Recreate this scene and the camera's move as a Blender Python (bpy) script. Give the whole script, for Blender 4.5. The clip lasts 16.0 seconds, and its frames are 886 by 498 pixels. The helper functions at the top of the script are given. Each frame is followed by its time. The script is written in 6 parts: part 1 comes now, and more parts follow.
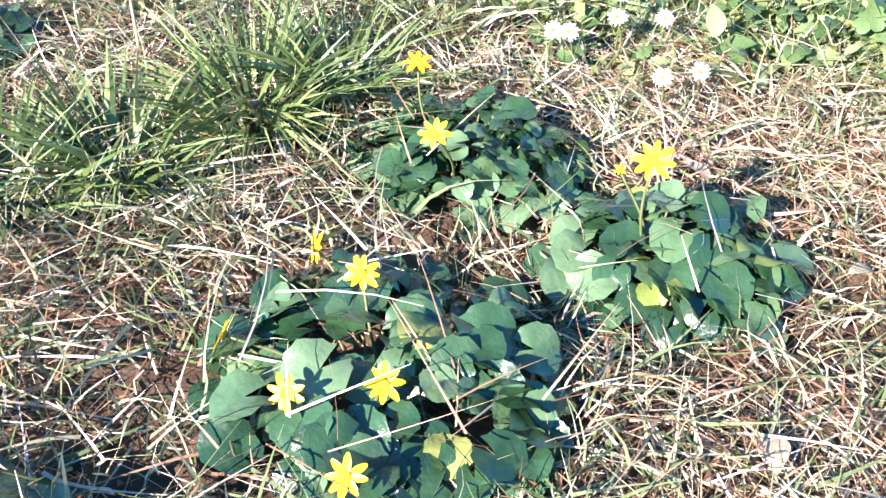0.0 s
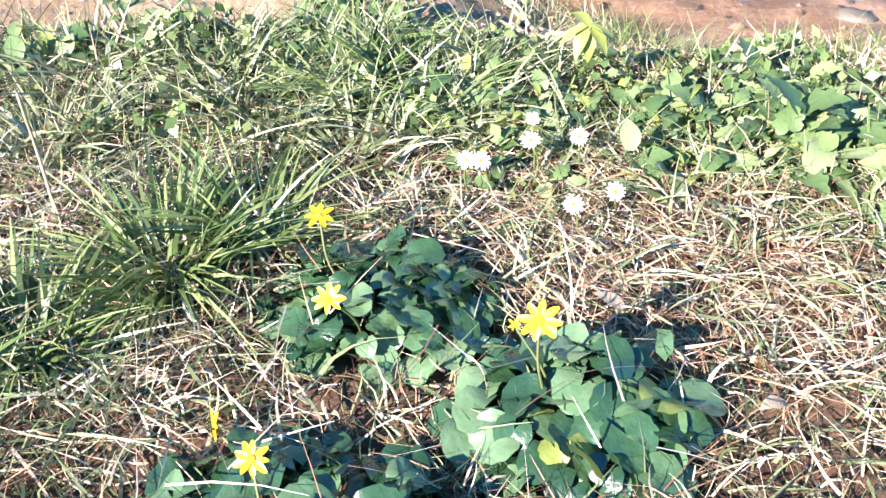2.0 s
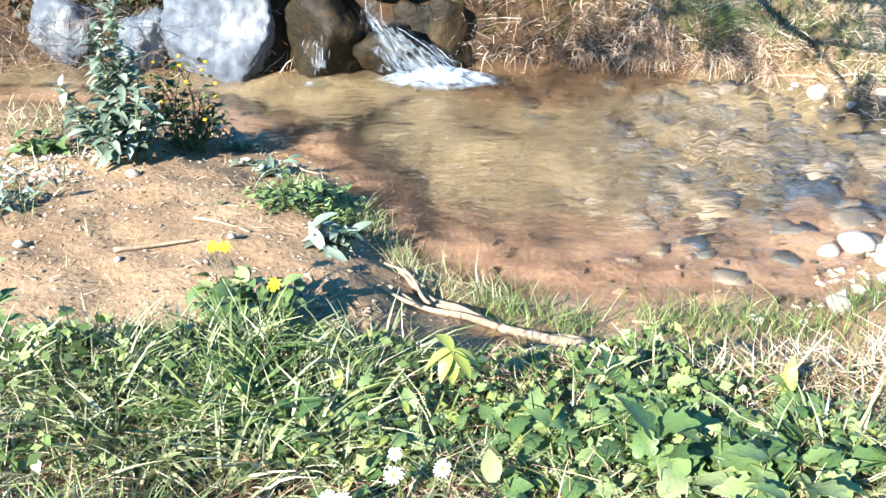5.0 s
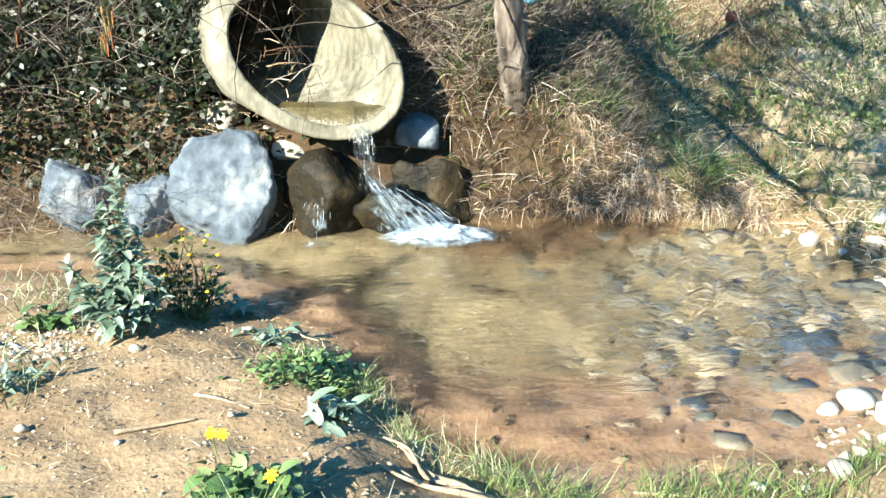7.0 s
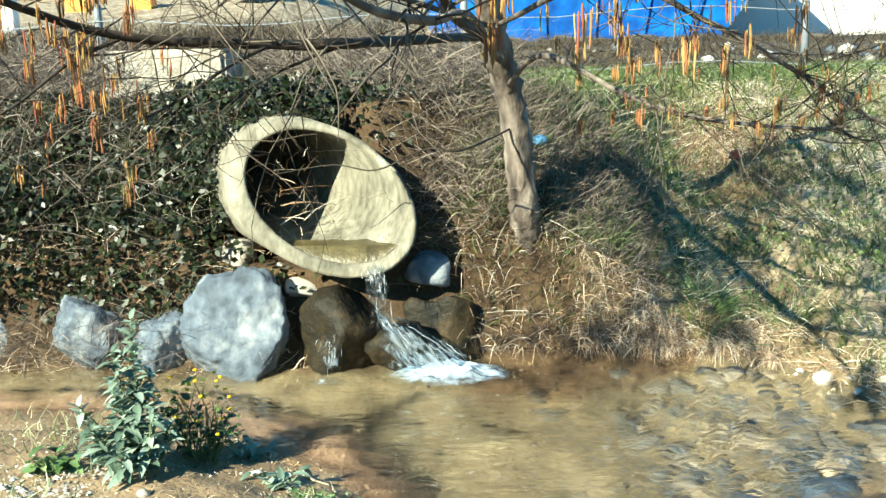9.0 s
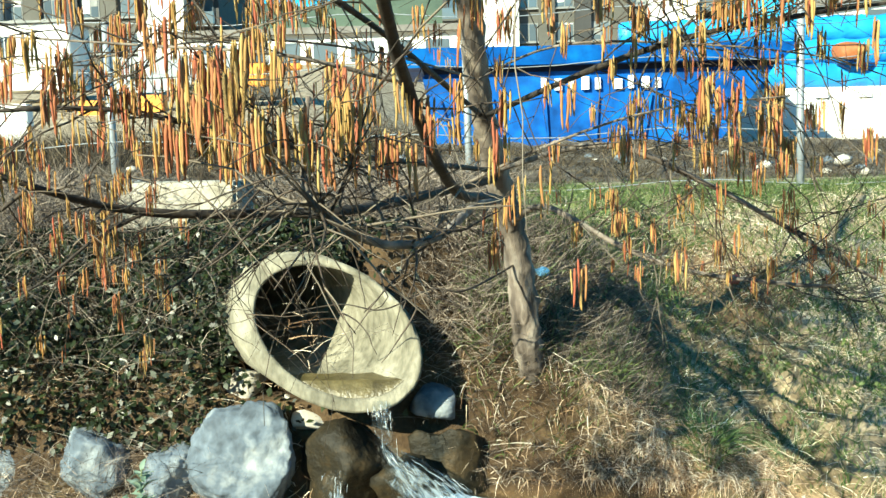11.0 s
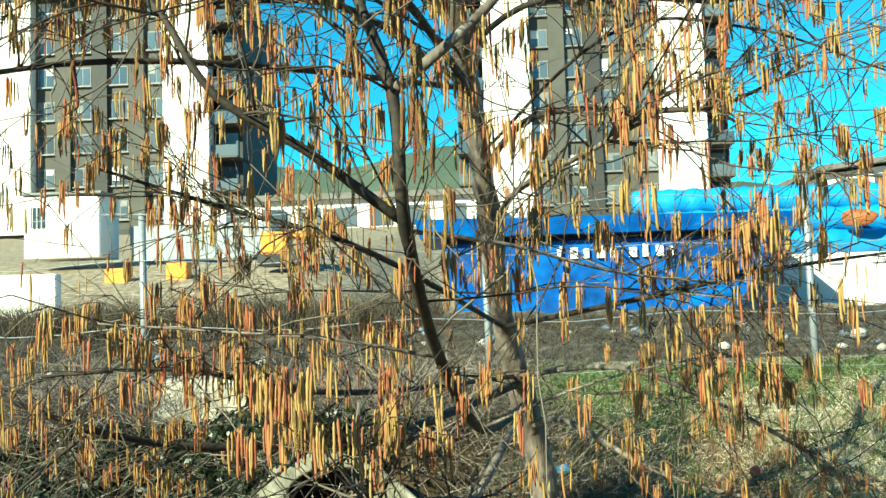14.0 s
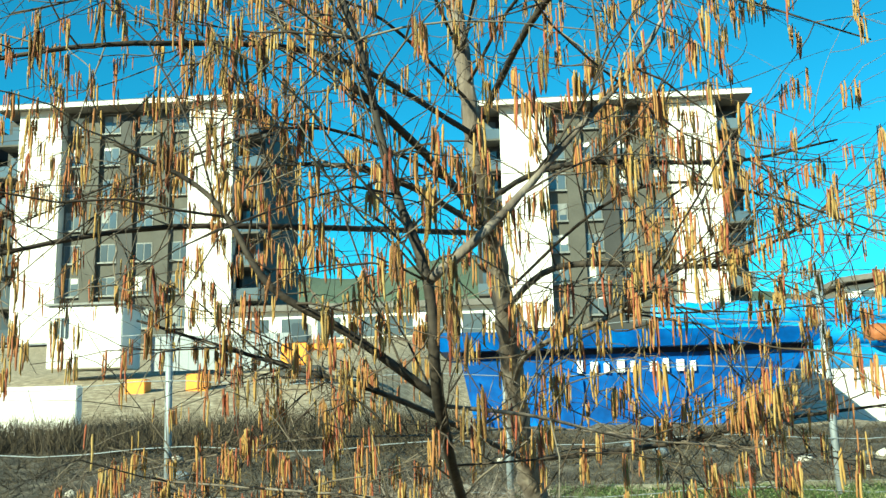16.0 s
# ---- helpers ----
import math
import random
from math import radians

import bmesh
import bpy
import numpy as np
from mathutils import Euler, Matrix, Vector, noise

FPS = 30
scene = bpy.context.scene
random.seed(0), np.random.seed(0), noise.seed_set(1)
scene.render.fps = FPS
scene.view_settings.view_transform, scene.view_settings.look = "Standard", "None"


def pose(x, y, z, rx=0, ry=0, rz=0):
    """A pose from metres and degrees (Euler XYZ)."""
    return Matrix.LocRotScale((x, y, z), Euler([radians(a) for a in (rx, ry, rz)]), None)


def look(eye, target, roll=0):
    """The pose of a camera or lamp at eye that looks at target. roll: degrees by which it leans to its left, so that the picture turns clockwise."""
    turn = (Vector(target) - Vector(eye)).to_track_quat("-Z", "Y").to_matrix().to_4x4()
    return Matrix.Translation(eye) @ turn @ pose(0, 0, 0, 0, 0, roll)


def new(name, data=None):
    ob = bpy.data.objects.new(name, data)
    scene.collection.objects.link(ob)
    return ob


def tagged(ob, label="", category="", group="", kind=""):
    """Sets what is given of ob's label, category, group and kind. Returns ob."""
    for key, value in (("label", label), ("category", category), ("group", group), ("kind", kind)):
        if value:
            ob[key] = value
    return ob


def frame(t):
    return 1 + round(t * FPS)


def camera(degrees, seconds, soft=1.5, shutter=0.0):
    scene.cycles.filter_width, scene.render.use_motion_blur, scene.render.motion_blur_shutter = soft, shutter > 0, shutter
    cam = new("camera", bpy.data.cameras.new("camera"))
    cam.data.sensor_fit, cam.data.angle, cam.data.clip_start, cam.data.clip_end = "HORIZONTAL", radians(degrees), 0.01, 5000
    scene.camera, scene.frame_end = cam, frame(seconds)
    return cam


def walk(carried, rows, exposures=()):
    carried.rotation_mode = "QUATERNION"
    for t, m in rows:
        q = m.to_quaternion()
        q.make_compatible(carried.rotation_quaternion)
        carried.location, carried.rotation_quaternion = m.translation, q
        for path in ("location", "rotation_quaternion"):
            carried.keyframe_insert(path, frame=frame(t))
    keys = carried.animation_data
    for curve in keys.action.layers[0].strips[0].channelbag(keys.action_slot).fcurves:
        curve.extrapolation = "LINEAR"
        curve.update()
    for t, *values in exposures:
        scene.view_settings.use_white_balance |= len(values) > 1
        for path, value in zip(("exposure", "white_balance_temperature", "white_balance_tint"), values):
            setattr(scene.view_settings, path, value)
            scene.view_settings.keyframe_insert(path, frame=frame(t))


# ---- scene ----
cam = camera(50.0, 16.0)
PATH = [
    (0, (0.404, 0.347, 0.84), (0.286, 1.854, -0.47), 4.5),
    (0.5, (0.424, 0.363, 0.851), (0.285, 1.881, -0.443), 2.9),
    (1, (0.444, 0.38, 0.865), (0.299, 1.918, -0.405), 1.8),
    (1.5, (0.469, 0.404, 0.886), (0.315, 1.955, -0.368), 0.4),
    (2, (0.5, 0.428, 0.912), (0.333, 1.994, -0.322), -0.9),
    (2.5, (0.523, 0.453, 0.944), (0.367, 2.038, -0.266), -1.6),
    (3, (0.548, 0.479, 0.964), (0.406, 2.103, -0.194), -1.9),
    (3.5, (0.56, 0.492, 0.987), (0.447, 2.158, -0.114), -1.3),
    (4, (0.566, 0.501, 1.023), (0.486, 2.202, -0.025), -0.4),
    (4.5, (0.57, 0.494, 1.055), (0.519, 2.241, 0.082), 0.4),
    (5, (0.577, 0.499, 1.064), (0.538, 2.288, 0.171), 0.4),
    (7.5, (0.607, 0.513, 1.189), (0.548, 2.426, 0.611), -1.5),
    (8, (0.597, 0.521, 1.195), (0.538, 2.455, 0.688), -1.4),
    (8.5, (0.598, 0.513, 1.204), (0.533, 2.462, 0.758), -1.4),
    (9, (0.601, 0.502, 1.226), (0.528, 2.462, 0.834), -1.4),
    (11.5, (0.605, 0.43, 1.437), (0.524, 2.423, 1.292), -1.5),
    (12, (0.61, 0.408, 1.457), (0.527, 2.404, 1.369), -1.6),
    (12.5, (0.597, 0.379, 1.497), (0.515, 2.377, 1.457), -1.4),
    (13, (0.597, 0.353, 1.534), (0.507, 2.351, 1.551), -1.4),
    (13.5, (0.596, 0.323, 1.567), (0.498, 2.319, 1.642), -1.6),
    (14, (0.594, 0.27, 1.602), (0.488, 2.262, 1.735), -1.7),
    (14.5, (0.594, 0.208, 1.622), (0.483, 2.194, 1.831), -2.4),
    (15, (0.594, 0.171, 1.647), (0.474, 2.151, 1.906), -1.7),
    (15.5, (0.592, 0.136, 1.668), (0.463, 2.108, 1.974), -0.7),
    (16, (0.588, 0.108, 1.693), (0.45, 2.071, 2.053), -1.4),
]
walk(cam, [(t, look(eye, target, roll)) for t, eye, target, roll in PATH], exposures=[(0, 2.0, 6750, 27), (3, 1.94, 6850, 24), (5, 1.82, 6950, 13), (8, 1.72, 7250, -4), (9, 1.57, 7450, -8), (12.5, 1.39, 7750, -15), (14, 1.22, 7850, -21), (16, 1.10, 7950, -24)])

# ---- light ----
world = bpy.data.worlds.new("world")
scene.world = world
world.use_nodes = True
wn = world.node_tree
sky = wn.nodes.new("ShaderNodeTexSky")
sky.sky_type, sky.sun_disc = "NISHITA", False
SUN_ELEV, SUN_AZ = 28.0, 143.0  # azimuth: degrees from +y towards -x where the sun stands
sky.sun_elevation, sky.sun_rotation = radians(SUN_ELEV), radians(-SUN_AZ)
sky.air_density, sky.dust_density, sky.ozone_density, sky.altitude = 1.0, 0.0, 1.5, 800
clearer = wn.nodes.new("ShaderNodeMix")  # a deep clear cyan-blue, as the clip's white balance shows it
clearer.data_type, clearer.blend_type = "RGBA", "MULTIPLY"
clearer.inputs["Factor"].default_value = 1.0
clearer.inputs["B"].default_value = (0.20, 1.36, 2.0, 1)
wn.links.new(sky.outputs[0], clearer.inputs["A"])
wn.links.new(clearer.outputs["Result"], wn.nodes["Background"].inputs[0])
wn.nodes["Background"].inputs[1].default_value = 0.056
sun_data = bpy.data.lights.new("sun", "SUN")
sun_data.energy, sun_data.angle, sun_data.color = 5.0, radians(0.5), (1.0, 0.965, 0.91)
sun = new("sun", sun_data)
sun_from = Vector((-math.sin(radians(SUN_AZ)) * math.cos(radians(SUN_ELEV)), math.cos(radians(SUN_AZ)) * math.cos(radians(SUN_ELEV)), math.sin(radians(SUN_ELEV))))
sun.matrix_world = look(sun_from * 30, (0, 0, 0))

rng = np.random.default_rng(7)


# ---- materials ----
def material(name, colors, scale=8.0, rough=0.8, metal=0.0, bump=0.3, bump_scale=60.0, island=0.0, obj=0.0, spec=0.5, trans=0.0, stretch=(1, 1, 1), fine=0.35, deep=1.0):
    """Colours mixed by coarse noise and grain, varied per island or per object; deep above 1 makes them darker and purer."""
    m = bpy.data.materials.new(name)
    m.use_nodes = True
    if deep != 1.0:
        colors = [tuple(v ** deep for v in c) for c in colors]
    nt = m.node_tree
    b = nt.nodes["Principled BSDF"]
    b.inputs["Roughness"].default_value, b.inputs["Metallic"].default_value = rough, metal
    b.inputs["Specular IOR Level"].default_value = spec
    tc = nt.nodes.new("ShaderNodeTexCoord")
    mp = nt.nodes.new("ShaderNodeMapping")
    mp.inputs["Scale"].default_value = stretch
    nt.links.new(tc.outputs["Object"], mp.inputs[0])

    def nz(s, det=4.0):
        n = nt.nodes.new("ShaderNodeTexNoise")
        n.inputs["Scale"].default_value, n.inputs["Detail"].default_value = s, det
        nt.links.new(mp.outputs[0], n.inputs["Vector"])
        return n.outputs["Fac"]

    def mth(op, a, c):
        n = nt.nodes.new("ShaderNodeMath")
        n.operation = op
        for i, v in enumerate((a, c)):
            if isinstance(v, (int, float)):
                n.inputs[i].default_value = v
            else:
                nt.links.new(v, n.inputs[i])
        return n.outputs[0]

    fac = mth("ADD", mth("MULTIPLY", nz(scale), 1.0 - fine), mth("MULTIPLY", nz(bump_scale * 0.7), fine))
    if island:
        g = nt.nodes.new("ShaderNodeNewGeometry")
        fac = mth("ADD", mth("MULTIPLY", fac, 1 - island), mth("MULTIPLY", g.outputs["Random Per Island"], island))
    if obj:
        o = nt.nodes.new("ShaderNodeObjectInfo")
        fac = mth("ADD", mth("MULTIPLY", fac, 1 - obj), mth("MULTIPLY", o.outputs["Random"], obj))
    ramp = nt.nodes.new("ShaderNodeValToRGB")
    lo, hi = (0.3, 0.7) if not (island or obj) else (0.12, 0.88)
    e = ramp.color_ramp.elements
    for i, c in enumerate(colors):
        p = lo + (hi - lo) * i / max(1, len(colors) - 1)
        el = e[i] if i < 2 else e.new(p)
        el.position, el.color = p, (*c, 1)
    nt.links.new(fac, ramp.inputs[0])
    nt.links.new(ramp.outputs[0], b.inputs["Base Color"])
    if bump:
        bp = nt.nodes.new("ShaderNodeBump")
        bp.inputs["Strength"].default_value, bp.inputs["Distance"].default_value = bump, 0.4 / bump_scale
        nt.links.new(nz(bump_scale, 6.0), bp.inputs["Height"])
        nt.links.new(bp.outputs[0], b.inputs["Normal"])
    if trans:
        t = nt.nodes.new("ShaderNodeBsdfTranslucent")
        mix = nt.nodes.new("ShaderNodeMixShader")
        mix.inputs[0].default_value = trans
        nt.links.new(ramp.outputs[0], t.inputs[0])
        nt.links.new(b.outputs[0], mix.inputs[1])
        nt.links.new(t.outputs[0], mix.inputs[2])
        nt.links.new(mix.outputs[0], nt.nodes["Material Output"].inputs[0])
    return m


M = {}
M["silt"] = material("silt", [(0.03, 0.023, 0.009), (0.085, 0.068, 0.030), (0.17, 0.135, 0.06)], 9, 0.35, bump=0.6, bump_scale=60)
M["grit"] = material("grit", [(0.14, 0.11, 0.08), (0.34, 0.27, 0.19), (0.6, 0.54, 0.45)], 9, 0.9, bump=0, island=0.8, deep=1.22)
M["grit_dark"] = material("grit_dark", [(0.04, 0.032, 0.02), (0.11, 0.085, 0.055), (0.24, 0.19, 0.13)], 9, 0.8, bump=0, island=0.8, deep=1.22)
M["pebble_joined"] = material("pebble_joined", [(0.24, 0.20, 0.16), (0.44, 0.40, 0.34), (0.62, 0.58, 0.52)], 9, 0.85, bump=0, island=0.8)
M["thatch"] = material("thatch", [(0.022, 0.016, 0.011), (0.065, 0.05, 0.032), (0.17, 0.135, 0.09)], 6, 0.85, bump=0, island=0.8, deep=1.22)
M["straw"] = material("straw", [(0.16, 0.08, 0.045), (0.41, 0.275, 0.17), (0.63, 0.50, 0.37), (0.80, 0.745, 0.655)], 6, 0.7, bump=0, island=0.75, trans=0.06, deep=1.12)
M["grass"] = material("grass", [(0.07, 0.11, 0.042), (0.17, 0.225, 0.10), (0.32, 0.355, 0.20), (0.50, 0.49, 0.35)], 6, 0.4, bump=0, island=0.75, trans=0.13, deep=1.06)
M["lush"] = material("lush", [(0.05, 0.105, 0.03), (0.145, 0.225, 0.075), (0.32, 0.38, 0.165)], 6, 0.4, bump=0, island=0.7, trans=0.18, deep=1.06)
M["bank_straw"] = material("bank_straw", [(0.22, 0.145, 0.085), (0.50, 0.39, 0.25), (0.72, 0.63, 0.47), (0.85, 0.80, 0.69)], 6, 0.75, bump=0, island=0.75, trans=0.15)
M["moss"] = material("moss", [(0.07, 0.075, 0.012), (0.19, 0.17, 0.03), (0.34, 0.28, 0.06)], 9, 0.8, bump=0, island=0.7, trans=0.2)
M["russet"] = material("russet", [(0.06, 0.028, 0.014), (0.17, 0.085, 0.045), (0.36, 0.22, 0.13)], 6, 0.8, bump=0, island=0.75, trans=0.15)
M["bank_green"] = material("bank_green", [(0.03, 0.06, 0.015), (0.08, 0.125, 0.035), (0.19, 0.22, 0.085)], 6, 0.5, bump=0, island=0.75, trans=0.2, deep=1.00)
M["celandine"] = material("celandine", [(0.022, 0.07, 0.034), (0.07, 0.165, 0.08), (0.22, 0.34, 0.19)], 3, 0.24, spec=0.8, bump=0.12, bump_scale=7, obj=0.65, trans=0.12, deep=1.22)
M["leaf_pale"] = material("leaf_pale", [(0.22, 0.30, 0.07), (0.38, 0.42, 0.13)], 3, 0.4, bump=0.12, bump_scale=7, obj=0.6, trans=0.25, deep=1.06)
M["weed"] = material("weed", [(0.055, 0.12, 0.04), (0.15, 0.24, 0.09), (0.34, 0.42, 0.20)], 3, 0.42, bump=0.12, bump_scale=7, obj=0.7, trans=0.14, deep=1.06)
M["sage"] = material("sage", [(0.10, 0.16, 0.115), (0.22, 0.30, 0.235), (0.40, 0.48, 0.40)], 3, 0.6, bump=0.15, bump_scale=7, obj=0.7, trans=0.12, deep=1.15)
M["ivy"] = material("ivy", [(0.010, 0.018, 0.009), (0.026, 0.042, 0.018), (0.065, 0.085, 0.036)], 20, 0.42, spec=0.5, bump=0, island=0.75, trans=0.08, deep=1.22)
M["petal"] = material("petal", [(0.85, 0.50, 0.01), (0.92, 0.66, 0.03)], 60, 0.35, bump=0, obj=0.5, trans=0.2)
M["petal_center"] = material("petal_center", [(0.65, 0.40, 0.01), (0.8, 0.5, 0.02)], 300, 0.7, bump=0.8, bump_scale=500)
M["orange"] = material("orange_petal", [(0.85, 0.42, 0.01), (0.9, 0.55, 0.02)], 60, 0.4, bump=0, trans=0.2)
M["white_petal"] = material("white_petal", [(0.78, 0.78, 0.75), (0.88, 0.88, 0.86)], 60, 0.5, bump=0, trans=0.2)
M["stem"] = material("stem", [(0.12, 0.2, 0.06), (0.25, 0.24, 0.12)], 40, 0.6, bump=0, deep=1.22)
M["dry"] = material("dry_stalk", [(0.42, 0.33, 0.22), (0.62, 0.54, 0.42)], 40, 0.8, bump=0.4, bump_scale=200, deep=1.22)
M["root"] = material("root", [(0.30, 0.22, 0.15), (0.52, 0.44, 0.34)], 20, 0.8, bump=0.6, bump_scale=120, stretch=(1, 1, 1), deep=1.22)
M["boulder"] = material("boulder", [(0.06, 0.078, 0.10), (0.185, 0.225, 0.27), (0.42, 0.45, 0.465)], 5, 0.85, bump=0.7, bump_scale=30, fine=0.3, deep=1.30)
M["wetrock"] = material("wetrock", [(0.010, 0.009, 0.005), (0.035, 0.028, 0.014), (0.11, 0.075, 0.035)], 6, 0.68, spec=0.35, bump=0.8, bump_scale=40, deep=1.25)
M["pebble"] = material("pebble", [(0.27, 0.245, 0.205), (0.42, 0.39, 0.34), (0.60, 0.57, 0.52)], 12, 0.8, bump=0.4, bump_scale=80, obj=0.5)
M["bedstone"] = material("bedstone", [(0.035, 0.045, 0.06), (0.11, 0.11, 0.10), (0.26, 0.22, 0.17)], 8, 0.6, bump=0.4, bump_scale=50, obj=0.75, deep=1.22)
M["slab"] = material("slab", [(0.05, 0.04, 0.024), (0.12, 0.098, 0.06), (0.22, 0.185, 0.12)], 5, 0.8, bump=0.5, bump_scale=40)
M["bush"] = material("bush", [(0.018, 0.04, 0.012), (0.055, 0.095, 0.03), (0.14, 0.19, 0.07)], 3, 0.5, bump=0.1, bump_scale=7, obj=0.7, trans=0.15)
M["darkstone"] = material("darkstone", [(0.02, 0.03, 0.05), (0.05, 0.07, 0.10), (0.13, 0.15, 0.17)], 8, 0.5, bump=0.5, bump_scale=50, deep=1.22)
M["concrete"] = material("pipe_concrete", [(0.09, 0.085, 0.06), (0.27, 0.255, 0.205), (0.44, 0.42, 0.35)], 7, 0.9, bump=0.8, bump_scale=60, stretch=(1, 1, 0.45), deep=1.25)
M["block"] = material("block_concrete", [(0.22, 0.195, 0.15), (0.44, 0.405, 0.335), (0.60, 0.565, 0.49)], 6, 0.9, bump=0.8, bump_scale=40)
M["bark"] = material("bark", [(0.07, 0.055, 0.045), (0.21, 0.175, 0.15), (0.42, 0.37, 0.32)], 14, 0.85, bump=1.0, bump_scale=38, stretch=(1, 1, 0.28), fine=0.5, deep=1.22)
M["twig"] = material("twig", [(0.04, 0.03, 0.022), (0.12, 0.09, 0.07), (0.30, 0.26, 0.21)], 9, 0.8, bump=0, island=0.6, deep=1.22)
M["darklimb"] = material("dark_limb", [(0.02, 0.016, 0.013), (0.055, 0.042, 0.033), (0.12, 0.095, 0.075)], 14, 0.8, bump=0.6, bump_scale=90, deep=1.22)
M["catkin"] = material("catkin", [(0.37, 0.09, 0.055), (0.40, 0.18, 0.078), (0.42, 0.25, 0.082), (0.46, 0.32, 0.135)], 5, 0.85, bump=1.0, bump_scale=40, obj=0.75, trans=0.12, deep=1.02)
M["catkin_far"] = material("catkin_far", [(0.34, 0.085, 0.05), (0.38, 0.17, 0.072), (0.41, 0.245, 0.078), (0.45, 0.32, 0.13)], 60, 0.85, bump=0.8, bump_scale=900, island=0.75, trans=0.12, deep=1.02)
M["brush"] = material("brush", [(0.12, 0.085, 0.06), (0.31, 0.24, 0.18), (0.58, 0.50, 0.41)], 9, 0.85, bump=0, island=0.8, deep=1.22)
M["bramble"] = material("bramble", [(0.045, 0.036, 0.03), (0.15, 0.12, 0.10), (0.38, 0.32, 0.27)], 9, 0.85, bump=0, island=0.8, deep=1.08)
M["white_wall"] = material("white_wall", [(0.74, 0.73, 0.70), (0.84, 0.83, 0.80)], 0.7, 0.8, bump=0.15, bump_scale=20)
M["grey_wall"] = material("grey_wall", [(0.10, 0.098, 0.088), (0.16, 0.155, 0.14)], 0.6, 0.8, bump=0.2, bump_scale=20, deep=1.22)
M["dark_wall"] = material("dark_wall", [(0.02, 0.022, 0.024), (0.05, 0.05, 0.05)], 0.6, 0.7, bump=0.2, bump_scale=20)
M["frame_white"] = material("frame_white", [(0.13, 0.14, 0.14), (0.26, 0.27, 0.27)], 3, 0.5, bump=0)
M["pane"] = material("pane", [(0.05, 0.07, 0.09), (0.13, 0.17, 0.2)], 0.5, 0.08, bump=0, obj=0.6, spec=0.9)
M["roof"] = material("roof", [(0.12, 0.11, 0.10), (0.2, 0.19, 0.18)], 1, 0.8, bump=0.2, bump_scale=10)
M["hull"] = material("hull_blue", [(0.0, 0.028, 0.13), (0.0, 0.085, 0.36), (0.002, 0.18, 0.60)], 1.1, 0.5, spec=0.25, bump=0.15, bump_scale=6)
# near-black blue for the shade under the hull's upper edge
M["hull_shade"] = material("hull_shade", [(0.002, 0.006, 0.03), (0.003, 0.01, 0.05)], 0.9, 0.4, bump=0.1, bump_scale=6)
M["tarp"] = material("tarp", [(0.01, 0.22, 0.55), (0.02, 0.33, 0.68)], 0.8, 0.4, bump=0.3, bump_scale=5)
M["galv"] = material("galvanised", [(0.22, 0.25, 0.28), (0.34, 0.37, 0.40)], 30, 0.5, metal=0.3, bump=0.1, bump_scale=90)
M["letter"] = material("letter_white", [(0.72, 0.74, 0.76), (0.82, 0.83, 0.84)], 4, 0.5, bump=0)
M["rust"] = material("rust", [(0.25, 0.07, 0.02), (0.4, 0.14, 0.05)], 3, 0.7, bump=0.4, bump_scale=20)
M["machine"] = material("machine_orange", [(0.75, 0.25, 0.03), (0.85, 0.35, 0.05)], 3, 0.5, bump=0)
M["hill"] = material("hill", [(0.05, 0.075, 0.05), (0.09, 0.12, 0.08)], 0.05, 0.95, bump=0.6, bump_scale=0.5)
M["blueplastic"] = material("blueplastic", [(0.1, 0.3, 0.55), (0.15, 0.4, 0.65)], 20, 0.4, bump=0)
M["pinkplastic"] = material("red_plastic", [(0.6, 0.1, 0.08), (0.7, 0.16, 0.1)], 20, 0.4, bump=0)

# water: clear, faintly brown, with running ripples
wm = bpy.data.materials.new("water")
wm.use_nodes = True
nt = wm.node_tree
b = nt.nodes["Principled BSDF"]
b.inputs["Base Color"].default_value = (0.93, 0.92, 0.86, 1)
b.inputs["Roughness"].default_value, b.inputs["IOR"].default_value = 0.03, 1.33
b.inputs["Transmission Weight"].default_value = 1.0
tc = nt.nodes.new("ShaderNodeTexCoord")
mp = nt.nodes.new("ShaderNodeMapping")
mp.inputs["Scale"].default_value, mp.inputs["Rotation"].default_value = (7.0, 30.0, 1), (0, 0, radians(-6))
n1 = nt.nodes.new("ShaderNodeTexNoise")
n1.inputs["Scale"].default_value, n1.inputs["Detail"].default_value, n1.inputs["Distortion"].default_value = 1.0, 3.0, 0.6
bp = nt.nodes.new("ShaderNodeBump")
bp.inputs["Strength"].default_value, bp.inputs["Distance"].default_value = 0.9, 0.035
nt.links.new(tc.outputs["Object"], mp.inputs[0])
nt.links.new(mp.outputs[0], n1.inputs["Vector"])
nt.links.new(n1.outputs["Fac"], bp.inputs["Height"])
nt.links.new(bp.outputs[0], b.inputs["Normal"])
M["water"] = wm
M["foam"] = material("foam", [(0.55, 0.66, 0.78), (0.86, 0.9, 0.94)], 40, 0.25, bump=0.5, bump_scale=120, trans=0.35, island=0.6)
fm = M["falling"] = bpy.data.materials.new("falling_water")
fm.use_nodes = True
fb = fm.node_tree.nodes["Principled BSDF"]
fb.inputs["Base Color"].default_value = (0.8, 0.88, 0.95, 1)
fb.inputs["Roughness"].default_value, fb.inputs["IOR"].default_value, fb.inputs["Transmission Weight"].default_value = 0.12, 1.33, 0.75


